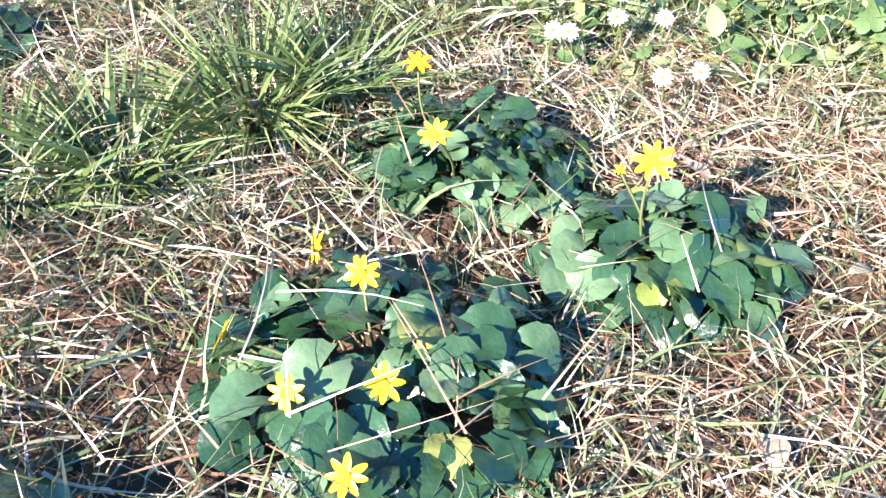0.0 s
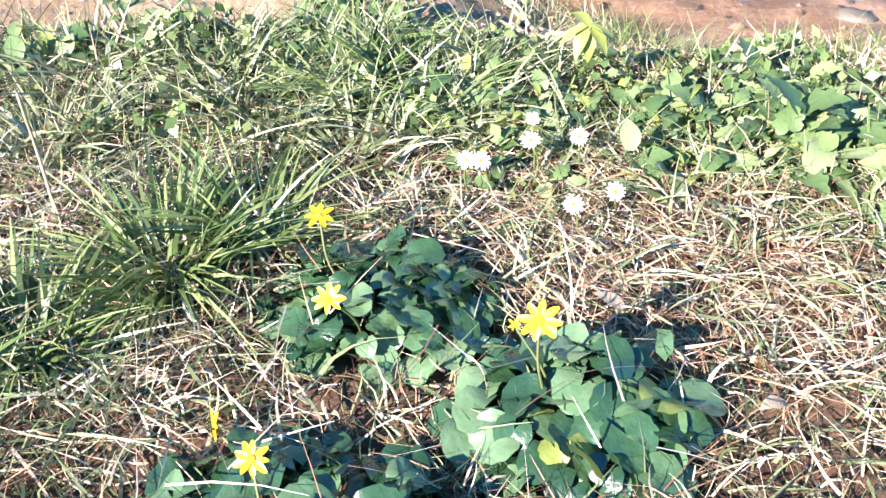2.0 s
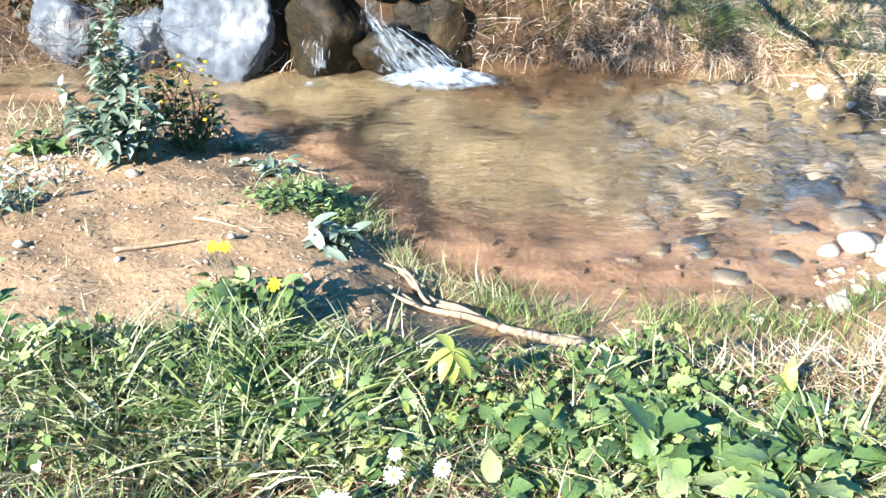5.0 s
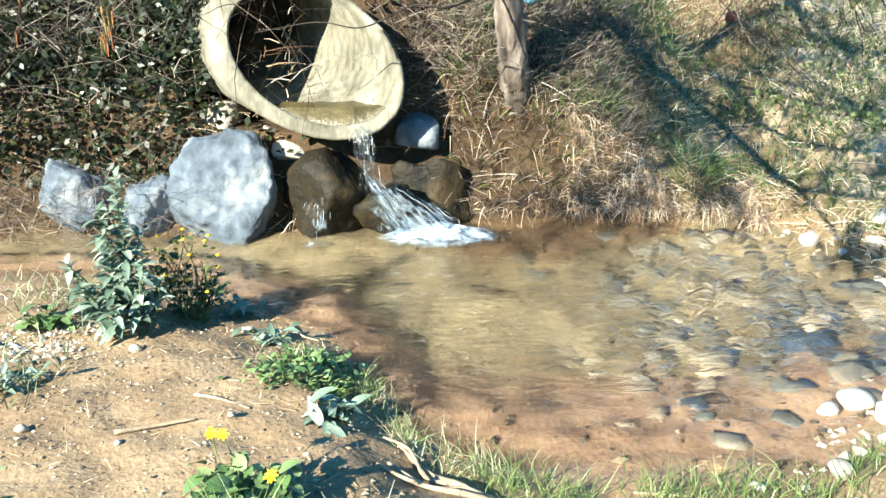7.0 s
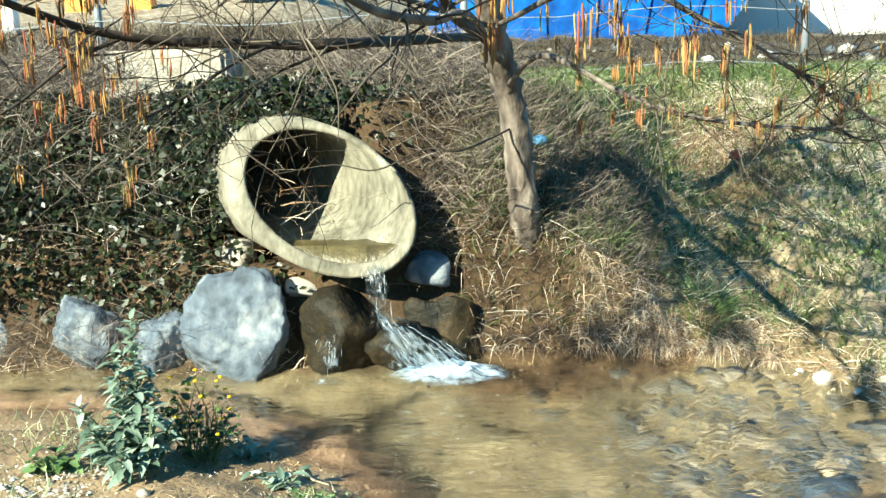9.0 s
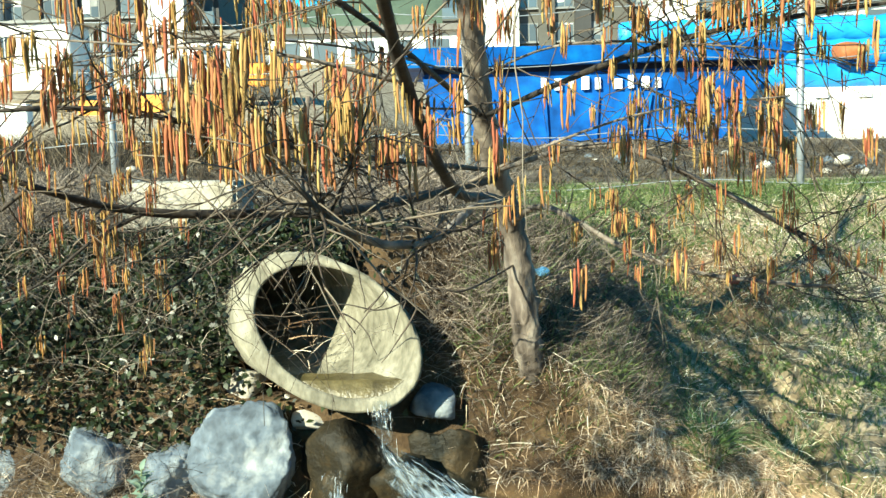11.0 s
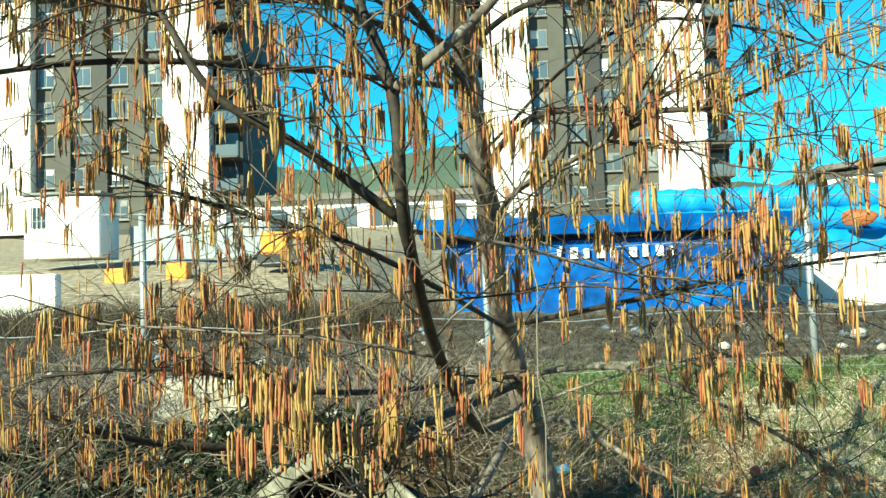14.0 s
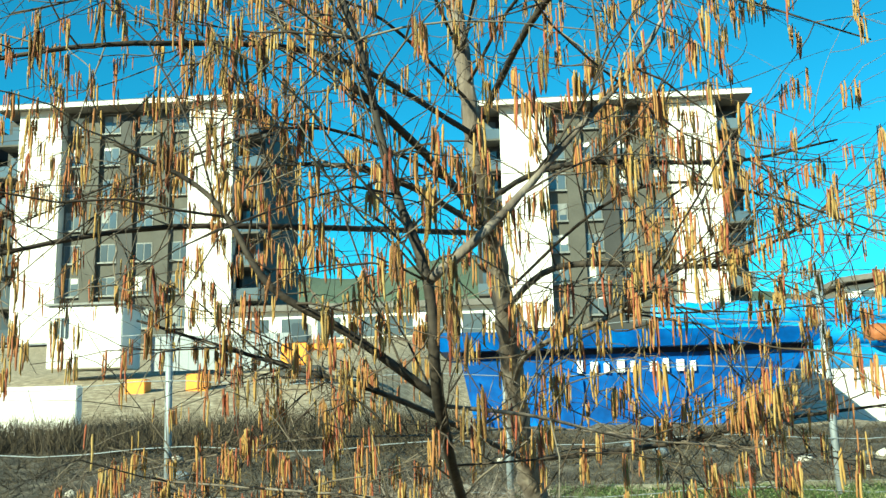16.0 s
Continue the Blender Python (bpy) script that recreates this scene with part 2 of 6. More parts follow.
# white water: clear in the gaps, aerated white along the flow
ww = M["white_water"] = bpy.data.materials.new("white_water")
ww.use_nodes = True
nt = ww.node_tree
pb = nt.nodes["Principled BSDF"]
pb.inputs["Base Color"].default_value, pb.inputs["Roughness"].default_value = (0.46, 0.57, 0.67, 1), 0.4
clear_in = nt.nodes.new("ShaderNodeBsdfTransparent")
clear_in.inputs[0].default_value = (0.86, 0.90, 0.93, 1)
gloss = nt.nodes.new("ShaderNodeBsdfGlossy")
gloss.inputs["Roughness"].default_value = 0.35
film_mix = nt.nodes.new("ShaderNodeMixShader")
film_mix.inputs[0].default_value = 0.03
at = nt.nodes.new("ShaderNodeAttribute")
at.attribute_name = "flow"
cov = nt.nodes.new("ShaderNodeAttribute")
cov.attribute_name = "cover"
n1 = nt.nodes.new("ShaderNodeTexNoise")
n1.inputs["Scale"].default_value, n1.inputs["Detail"].default_value, n1.inputs["Distortion"].default_value = 1.0, 6.0, 0.8
sumn = nt.nodes.new("ShaderNodeMath")
sumn.operation = "ADD"
rampw = nt.nodes.new("ShaderNodeMapRange")
rampw.inputs["From Min"].default_value, rampw.inputs["From Max"].default_value = 0.88, 1.36
mixw = nt.nodes.new("ShaderNodeMixShader")
edgem = nt.nodes.new("ShaderNodeMixShader")
edger = nt.nodes.new("ShaderNodeMapRange")
edger.inputs["From Min"].default_value, edger.inputs["From Max"].default_value = 0.62, 0.80
bare = nt.nodes.new("ShaderNodeBsdfTransparent")
bpw = nt.nodes.new("ShaderNodeBump")
bpw.inputs["Strength"].default_value, bpw.inputs["Distance"].default_value = 0.3, 0.01
nt.links.new(at.outputs["Vector"], n1.inputs["Vector"])
nt.links.new(n1.outputs["Fac"], sumn.inputs[0])
nt.links.new(cov.outputs["Fac"], sumn.inputs[1])
nt.links.new(sumn.outputs[0], rampw.inputs["Value"])
nt.links.new(sumn.outputs[0], edger.inputs["Value"])
nt.links.new(n1.outputs["Fac"], bpw.inputs["Height"])
nt.links.new(bpw.outputs[0], pb.inputs["Normal"])
nt.links.new(bpw.outputs[0], gloss.inputs["Normal"])
nt.links.new(clear_in.outputs[0], film_mix.inputs[1])
nt.links.new(gloss.outputs[0], film_mix.inputs[2])
nt.links.new(rampw.outputs[0], mixw.inputs[0])
nt.links.new(film_mix.outputs[0], mixw.inputs[1])
nt.links.new(pb.outputs[0], mixw.inputs[2])
nt.links.new(edger.outputs[0], edgem.inputs[0])
nt.links.new(bare.outputs[0], edgem.inputs[1])
nt.links.new(mixw.outputs[0], edgem.inputs[2])
nt.links.new(edgem.outputs[0], nt.nodes["Material Output"].inputs[0])


# ---- mesh helpers ----
def mesh(name, verts, faces, mat, parent=None, label="", smooth=True):
    me = bpy.data.meshes.new(name)
    me.from_pydata([tuple(v) for v in verts], [], faces)
    for m in mat if isinstance(mat, (list, tuple)) else [mat]:
        me.materials.append(m)
    if smooth:
        me.shade_smooth()
    ob = new(name, me)
    ob.parent = parent
    if label:
        ob["label"] = label
    return ob


def quads(name, V, F, mat, parent=None, smooth=True):
    """A mesh from arrays of vertices (n, 3) and quads (m, 4)."""
    me = bpy.data.meshes.new(name)
    me.vertices.add(len(V))
    me.vertices.foreach_set("co", np.ascontiguousarray(V, np.float32).ravel())
    me.loops.add(len(F) * 4)
    me.loops.foreach_set("vertex_index", np.ascontiguousarray(F, np.int32).ravel())
    me.polygons.add(len(F))
    me.polygons.foreach_set("loop_start", np.arange(0, len(F) * 4, 4, dtype=np.int32))
    me.update(calc_edges=True)
    me.materials.append(mat)
    if smooth:
        me.shade_smooth()
    ob = new(name, me)
    ob.parent = parent
    return ob


def part(name, bm, mat, parent, label="", smooth=False):
    me = bpy.data.meshes.new(name)
    bm.to_mesh(me)
    bm.free()
    me.materials.append(mat)
    if smooth:
        me.shade_smooth()
    ob = new(name, me)
    ob.parent = parent
    if label:
        ob["label"] = label
    return ob


def share(name, me, parent, m):
    """An object of its own on a shared mesh."""
    ob = new(name, me)
    ob.parent = parent
    ob.matrix_basis = m
    return ob


def thing(name, at, label, category, group="", kind=""):
    ob = new(name)
    ob.location = at
    ob.empty_display_size = 0.05
    return tagged(ob, label, category, group, kind)


def box_bm(x0, x1, y0, y1, z0, z1, bevel=0.0):
    bm = bmesh.new()
    bmesh.ops.create_cube(bm, size=1.0)
    for v in bm.verts:
        v.co = Vector(((x0 + x1) / 2 + v.co.x * (x1 - x0), (y0 + y1) / 2 + v.co.y * (y1 - y0), (z0 + z1) / 2 + v.co.z * (z1 - z0)))
    if bevel:
        bmesh.ops.bevel(bm, geom=list(bm.edges), offset=bevel, segments=2, affect="EDGES")
    return bm


def strips(P, D, B, L, W, bend, seg=3, tip=0.15):
    """Blades from bases P along D, curving towards B: vertices and quads."""
    n = len(P)
    side = np.cross(D, rng.normal(size=(n, 3)))
    side /= np.linalg.norm(side, axis=1)[:, None] + 1e-9
    t = np.linspace(0, 1, seg + 1)[None, :, None]
    c = P[:, None] + D[:, None] * (L[:, None, None] * t) + B[:, None] * ((bend * L)[:, None, None] * t * t)
    w = W[:, None, None] * 0.5 * np.maximum(tip, 1 - t ** 1.6)
    V = np.stack([c - side[:, None] * w, c + side[:, None] * w], 2).reshape(-1, 3)
    k = 2 * (seg + 1)
    base = np.arange(n)[:, None] * k
    F = np.concatenate([base + np.array([[2 * i, 2 * i + 1, 2 * i + 3, 2 * i + 2]]) for i in range(seg)], 0)
    return V, F


def unit(v):
    return v / (np.linalg.norm(v, axis=-1, keepdims=True) + 1e-9)


def smooth_path(pts, radii, sub=5):
    P, R = np.array(pts, float), np.array(radii, float)
    Q = np.vstack([2 * P[0] - P[1], P, 2 * P[-1] - P[-2]])
    out, rad = [], []
    for i in range(1, len(Q) - 2):
        for k in range(sub):
            t = k / sub
            a, b_, c, d = Q[i - 1], Q[i], Q[i + 1], Q[i + 2]
            out.append(0.5 * (2 * b_ + (c - a) * t + (2 * a - 5 * b_ + 4 * c - d) * t * t + (3 * b_ - a - 3 * c + d) * t ** 3))
            rad.append(R[i - 1] * (1 - t) + R[i] * t)
    return np.array(out + [P[-1]]), np.array(rad + [R[-1]])


def tube(pts, radii, sides=8, wob=0.0):
    """Vertices and quads of a tube along points, ends closed by small rings."""
    P, R = np.array(pts, float), np.array(radii, float)
    T = unit(np.gradient(P, axis=0))
    u = np.cross(T[0], (0.3, 0.9, 0.2))
    V, F = [], []
    for i in range(len(P)):
        u = u - T[i] * (u @ T[i])
        u /= np.linalg.norm(u)
        w = np.cross(T[i], u)
        for s in range(sides):
            a = 2 * math.pi * s / sides
            r = R[i] * (1 + wob * math.sin(3 * a + 7 * i * 0.37) + wob * rng.normal() * 0.6)
            V.append(P[i] + r * (u * math.cos(a) + w * math.sin(a)))
    for i in range(len(P) - 1):
        for s in range(sides):
            F.append((i * sides + s, i * sides + (s + 1) % sides, (i + 1) * sides + (s + 1) % sides, (i + 1) * sides + s))
    F += [tuple(range(sides))[::-1], tuple(range(len(V) - sides, len(V)))]
    return V, F


# ---- the ground ----
SX = [-9, -3, -1.2, -.5, -.15, .16, .26, .41, .50, .69, .89, 1.2, 1.38, 1.46, 1.6, 2.2, 4, 9]
SY = [3.7, 3.72, 3.72, 3.74, 3.42, 3.2, 2.98, 2.69, 2.51, 2.41, 2.36, 2.42, 2.37, 2.49, 2.64, 2.7, 2.6, 2.6]
TX = [-9, -3, -1.37, -1.13, -.55, -.06, .72, 1.08, 1.38, 1.56, 1.72, 1.83, 1.90, 1.95, 2.02, 2.4, 4, 9]
TY = [4.3, 4.3, 4.27, 4.3, 4.22, 4.23, 4.31, 4.34, 4.33, 4.26, 4.20, 4.05, 3.92, 3.75, 3.59, 3.4, 3.3, 3.3]


def sm(t):
    t = np.clip(t, 0, 1)
    return t * t * (3 - 2 * t)


def wave(x, y, f, s):
    return np.sin(x * f + 1.7 * np.sin(y * f * 0.7 + s)) * np.cos(y * f * 1.13 + 1.3 * np.sin(x * f * 0.8 - s) + s)


def height(x, y, carve=False):
    x, y = np.asarray(x, float), np.asarray(y, float)
    S, T = np.interp(x, SX, SY), np.interp(x, TX, TY)
    S = S + 0.03 * wave(x, y, 9, 1.0)
    d = S - y
    near = 0.10 * sm(d / 0.65) + 0.175 * sm((2.0 + 0.05 * wave(x, y, 6, 2) - y) / 0.36)
    near = near + (0.010 * wave(x, y, 17, 3) + 0.006 * wave(x, y, 41, 5)) * sm(d / 0.2)
    u = np.minimum(y - S, T - y)
    shelf = np.where(y - S < T - y, sm((u - 0.10) / 0.62), sm(u / 0.5))
    bed = -0.018 * sm(u / 0.08) - 0.115 * shelf + 0.012 * wave(x, y, 23, 4) * sm(u / 0.2)
    e = y - T
    w = np.interp(x, [-3, -0.6, -0.32, 0.2, 0.45, 0.9, 1.3, 2.0], [0.5, 0.45, 0.25, 0.25, 0.45, 0.60, 1.15, 3.6])
    lift = np.interp(x, [-3, 0.3, 0.7, 1.0, 1.3, 1.6, 1.9, 2.3], [0.30, 0.32, 0.44, 0.36, 0.18, 0.10, 0.05, 0.04])
    bank = lift * sm(e / 0.12) + (1.04 - lift) * np.clip(e / w, 0, 1)
    bank = bank + 0.03 * wave(x, y, 7, 6) * sm(e / 0.3) * sm((9.0 - y) / 1.0)
    left = sm((-x - 1.0) / 4.0)
    bank = bank + 0.05 * np.clip(y - 9, 0, 9.6) + left * 0.20 * np.clip(y - 21, 0, 9) + (0.125 + 0.052 * (1 - left)) * np.clip(y - 30, 0, 34)
    bank = bank + (0.05 * wave(x, y, 0.9, 2) + 0.07 * wave(x, y, 2.7, 4) + 0.03 * wave(x, y, 8.0, 1)) * sm((y - np.interp(x, [0.6, 1.5], [6, 8.5])) / 2) * sm((60 - y) / 40)
    z = np.where(d > 0, near, np.where(e > 0, bank, bed))
    if carve:  # the trench in which the drain pipe lies
        along = (x + 0.03) * -0.615 + (y - 4.2) * 0.788
        off = np.abs((x + 0.03) * 0.788 + (y - 4.2) * 0.615)
        floor = 0.70 + 0.118 * along - 0.33
        z = np.where((off < 0.30) & (along > -0.2) & (along < 1.5), np.minimum(z, floor), z)
    return z


def spread(fine, lo, hi, far, step):
    a = np.arange(lo, hi, step)
    k = np.geomspace(step * 2, far, 60)
    return np.concatenate([lo - k[::-1], a, hi + k])


def earth_material():
    """One ground material: soil, sand, silted shallows, bed, bank and rubble, blended raggedly by their zones."""
    m = bpy.data.materials.new("earth")
    m.use_nodes = True
    nt = m.node_tree
    b = nt.nodes["Principled BSDF"]
    b.inputs["Roughness"].default_value = 0.93
    tc = nt.nodes.new("ShaderNodeTexCoord")

    def nz(s, det):
        n = nt.nodes.new("ShaderNodeTexNoise")
        n.inputs["Scale"].default_value, n.inputs["Detail"].default_value = s, det
        nt.links.new(tc.outputs["Object"], n.inputs["Vector"])
        return n.outputs["Fac"]

    def mth(op, a, c, clamp=False):
        n = nt.nodes.new("ShaderNodeMath")
        n.operation, n.use_clamp = op, clamp
        for i, v in enumerate((a, c)):
            if isinstance(v, (int, float)):
                n.inputs[i].default_value = v
            else:
                nt.links.new(v, n.inputs[i])
        return n.outputs[0]

    coarse, grain = nz(4.5, 5.0), nz(65, 6.0)
    tone = mth("ADD", mth("MULTIPLY", coarse, 0.62), mth("MULTIPLY", grain, 0.38))
    ragged = mth("SUBTRACT", mth("ADD", mth("MULTIPLY", nz(7, 5.0), 0.7), mth("MULTIPLY", nz(38, 3.0), 0.3)), 0.5)
    last = None
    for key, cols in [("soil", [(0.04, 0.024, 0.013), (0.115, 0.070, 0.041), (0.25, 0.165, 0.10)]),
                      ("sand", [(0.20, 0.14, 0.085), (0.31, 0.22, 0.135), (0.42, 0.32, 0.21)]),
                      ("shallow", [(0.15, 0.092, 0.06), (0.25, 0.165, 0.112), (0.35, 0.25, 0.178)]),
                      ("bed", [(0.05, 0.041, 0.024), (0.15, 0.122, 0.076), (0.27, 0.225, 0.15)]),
                      # dark band by the far bank: its reflection and undercut shade as colour
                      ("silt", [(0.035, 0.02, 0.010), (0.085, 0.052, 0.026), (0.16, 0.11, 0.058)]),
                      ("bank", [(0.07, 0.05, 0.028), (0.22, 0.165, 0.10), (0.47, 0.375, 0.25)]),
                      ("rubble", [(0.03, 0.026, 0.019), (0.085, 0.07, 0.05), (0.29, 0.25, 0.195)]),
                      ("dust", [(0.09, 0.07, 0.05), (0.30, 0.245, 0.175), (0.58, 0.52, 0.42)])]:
        ramp = nt.nodes.new("ShaderNodeValToRGB")
        e = ramp.color_ramp.elements
        for i, c in enumerate(cols):
            el = e[i] if i < 2 else e.new(0.7)
            el.position, el.color = 0.3 + 0.2 * i, (*[v ** 1.15 for v in c], 1)
        nt.links.new(tone, ramp.inputs[0])
        if last is None:
            last = ramp.outputs[0]
            continue
        at = nt.nodes.new("ShaderNodeAttribute")
        at.attribute_name = key
        fac = mth("ADD", mth("MULTIPLY", mth("SUBTRACT", mth("ADD", at.outputs["Fac"], mth("MULTIPLY", ragged, 1.3)), 0.5), 2.2), 0.5, True)
        mx = nt.nodes.new("ShaderNodeMix")
        mx.data_type = "RGBA"
        nt.links.new(fac, mx.inputs["Factor"])
        nt.links.new(last, mx.inputs["A"])
        nt.links.new(ramp.outputs[0], mx.inputs["B"])
        last = mx.outputs["Result"]
    nt.links.new(last, b.inputs["Base Color"])
    bp = nt.nodes.new("ShaderNodeBump")
    bp.inputs["Strength"].default_value, bp.inputs["Distance"].default_value = 0.8, 0.007
    nt.links.new(grain, bp.inputs["Height"])
    nt.links.new(bp.outputs[0], b.inputs["Normal"])
    return m


earth = earth_material()
gx, gy = spread(0, -2.0, 3.0, 900, 0.028), spread(0, 0.1, 6.4, 1200, 0.028)
X, Y = np.meshgrid(gx, gy)
Z = height(X, Y, True)
V = np.stack([X, Y, Z], -1).reshape(-1, 3)
nx = len(gx)
I = (np.arange(len(gy) - 1)[:, None] * nx + np.arange(nx - 1)[None]).ravel()
F = np.stack([I, I + 1, I + nx + 1, I + nx], 1)
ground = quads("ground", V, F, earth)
vx, vy = V[:, 0], V[:, 1]
cs, ct = np.interp(vx, SX, SY), np.interp(vx, TX, TY)
deep = np.interp(vx, [-0.6, 0.2, 0.7, 1.6], [0.2, 0.38, 0.58, 0.5])
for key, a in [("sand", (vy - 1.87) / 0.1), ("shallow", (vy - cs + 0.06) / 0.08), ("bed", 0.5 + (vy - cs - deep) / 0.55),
               # where the far bank's painted shade darkens the bed, mostly right of the fall
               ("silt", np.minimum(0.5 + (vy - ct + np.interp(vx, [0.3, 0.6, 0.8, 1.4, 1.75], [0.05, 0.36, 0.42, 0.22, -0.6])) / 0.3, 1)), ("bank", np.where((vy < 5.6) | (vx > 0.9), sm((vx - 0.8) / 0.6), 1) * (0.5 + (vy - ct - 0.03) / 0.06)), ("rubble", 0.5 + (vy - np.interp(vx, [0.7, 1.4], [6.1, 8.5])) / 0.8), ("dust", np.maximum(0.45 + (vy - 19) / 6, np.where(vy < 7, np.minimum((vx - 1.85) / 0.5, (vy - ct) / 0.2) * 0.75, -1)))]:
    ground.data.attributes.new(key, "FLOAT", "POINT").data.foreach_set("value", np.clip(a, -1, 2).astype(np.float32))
tagged(ground, "grassy earth bank, sandy spit and stream bed", "ground", kind="structure")

wx, wy = np.arange(-3, 4.5, 0.016), np.arange(2.2, 4.6, 0.016)
X, Y = np.meshgrid(wx, wy)
amp = 0.0040 + 0.0095 * sm((X - 0.7) / 0.9) + 0.003 * np.exp(-((X - 0.5) ** 2 + (Y - 3.9) ** 2) / 0.12)
amp = amp * sm(np.minimum(Y - np.interp(X, SX, SY) + 0.1, np.interp(X, TX, TY) + 0.2 - Y) / 0.4)
far = np.hypot(X - 0.48, Y - 4.05)
Zw = amp * (wave(X * 0.55, Y * 1.5, 14, 1) + 0.7 * wave(X * 0.6 + 3, Y * 1.3, 29, 2) + 0.5 * wave(X, Y * 1.2, 47, 3)) + 0.0075 * np.sin(far * 66 + 2.4 * wave(X, Y, 6, 1)) * np.exp(-((far - 1.05) / 0.45) ** 2)
V = np.stack([X, Y, Zw], -1).reshape(-1, 3)
I = (np.arange(len(wy) - 1)[:, None] * len(wx) + np.arange(len(wx) - 1)[None]).ravel()
water = quads("water", V, np.stack([I, I + 1, I + len(wx) + 1, I + len(wx)], 1), M["water"])
water.visible_shadow = False
tagged(water, "clear shallow stream water with small ripples", "water", kind="structure")


def on(x, y, dz=0.0):
    return Vector((x, y, float(height(x, y)) + dz))


# ---- rocks, pipe and fall ----
def rock_bm(size, seed, sub=3, rough=0.22, flat=0.0):
    bm = bmesh.new()
    bmesh.ops.create_icosphere(bm, subdivisions=sub, radius=1.0)
    o = Vector((seed * 3.7, seed * 1.9, seed * 5.3))
    r = random.Random(seed)
    cuts = [(Vector((r.gauss(0, 1), r.gauss(0, 1), r.gauss(0, 1))).normalized(), r.uniform(0.5, 0.85)) for _ in range(11)]
    for v in bm.verts:
        p = v.co.copy()
        for n, d in cuts:
            k = p.dot(n) - d
            if k > 0:
                p -= n * k * 0.85
        p *= 1 - 0.10 * rough * 4 * abs(noise.noise(p * 2.3 - o)) + 0.05 * noise.noise(p * 9 + o) * (sub > 3) + 0.025 * noise.noise(p * 21 + o) * (sub > 3)
        p *= 1.12 + rough * noise.noise(p * 1.3 + o) + rough * 0.35 * noise.noise(p * 4.1 + o)
        v.co = Vector((p.x * size[0], p.y * size[1], p.z * size[2]))
    return bm


def rock(name, at, size, seed, mat, label, category="rock", group="", rot=0.0, sub=3, rough=0.22):
    ob = part(name, rock_bm(size, seed, sub, rough), M[mat], None, smooth=True)
    ob.matrix_basis = pose(*at, 0, 0, rot)
    return tagged(ob, label, category, group)


rock("boulder", (-0.355, 4.22, 0.16), (0.225, 0.20, 0.265), 3, "boulder", "large pale blue-grey boulder at the water's edge", "boulder", sub=5, rough=0.16)
rock("boulder", (-0.69, 4.30, 0.10), (0.17, 0.16, 0.17), 5, "boulder", "grey boulder half overgrown beside the stream", "boulder", sub=5)
rock("boulder", (-1.06, 4.34, 0.13), (0.17, 0.15, 0.19), 8, "boulder", "grey-white boulder under dark ivy", "boulder", sub=5)
rock("boulder", (-1.45, 4.38, 0.08), (0.16, 0.15, 0.13), 9, "boulder", "low grey boulder under dark ivy", "boulder")
rock("stone", (-0.42, 4.42, 0.42), (0.10, 0.10, 0.10), 11, "pebble", "weathered pale stone wedged above the boulder", "stone")
rock("stone", (-0.135, 4.30, 0.31), (0.085, 0.07, 0.05), 12, "pebble", "flat white stone under the pipe", "stone", rot=15)
rock("stone", (-0.22, 4.36, 0.37), (0.05, 0.05, 0.04), 14, "pebble", "small pale stone under the pipe", "stone")
rock("rock", (0.06, 4.22, 0.13), (0.20, 0.17, 0.19), 15, "wetrock", "wet brown mossy rock beneath the outfall", sub=4, rough=0.15)
rock("rock", (0.40, 4.36, 0.36), (0.105, 0.10, 0.09), 17, "boulder", "grey stone beside the pipe mouth")
rock("rock", (0.43, 4.33, 0.10), (0.17, 0.13, 0.20), 18, "wetrock", "dark wet rock beside the fall", sub=4)
rock("rock", (0.26, 4.17, 0.10), (0.12, 0.10, 0.13), 21, "wetrock", "dark wet rock under the falling water")

# the pipe: a thick tube cut slantwise by the slope
AX = Vector((0.611, -0.783, -0.117)).normalized()
CUT = Vector((-0.025, -0.924, 0.382)).normalized()
PC = Vector((-0.020, 4.211, 0.703))
pu = AX.cross(Vector((0, 0, 1))).normalized()
pv = pu.cross(AX).normalized()
NS = 72


def pipe_ring(r, back=None):
    out = []
    for k in range(NS):
        a = 2 * math.pi * k / NS
        p = pu * (r * math.cos(a)) + pv * (r * math.sin(a)) - (pu * 0.020 - pv * 0.005 if r < 0.26 else pu * 0)
        s = -CUT.dot(p) / CUT.dot(AX) if back is None else -back
        wob = 0.006 * noise.noise(p * 9) + 0.004 * noise.noise(p * 25)
        out.append(PC + p * (1 + wob * 2) + AX * (s + wob if back is None else s))
    return out


RO, RI = 0.281, 0.237
rings = [pipe_ring(RO, 1.4), pipe_ring(RO, 0.45), pipe_ring(RO), pipe_ring(RO - 0.012), pipe_ring(RI + 0.012), pipe_ring(RI), pipe_ring(RI, 0.4), pipe_ring(RI, 0.9), pipe_ring(RI, 1.4)]
for v in rings[3] + rings[4]:
    v += AX * 0.008
PV = [v for r in rings for v in r]
PF = [(i * NS + k, i * NS + (k + 1) % NS, (i + 1) * NS + (k + 1) % NS, (i + 1) * NS + k) for i in range(len(rings) - 1) for k in range(NS)]
PF.append(tuple((len(rings) - 1) * NS + k for k in range(NS)))
pipe = thing("drain_pipe", PC, "weathered pale concrete drain pipe, cut slantwise, pouring water", "pipe")
po = mesh("pipe_wall", [v - PC for v in PV], PF, M["concrete"], pipe)
# silt and water in the pipe's bottom
sv, sf = [], []
lie = pu * -0.020 + pv * 0.005
front = lambda q: -CUT.dot(q) / CUT.dot(AX)
foot = lie + pv * -0.175
foot += AX * front(foot)
along = CUT.cross(Vector((0, 0, 1))).normalized()
down = along.cross(CUT).normalized()
down *= -1 if down.z > 0 else 1


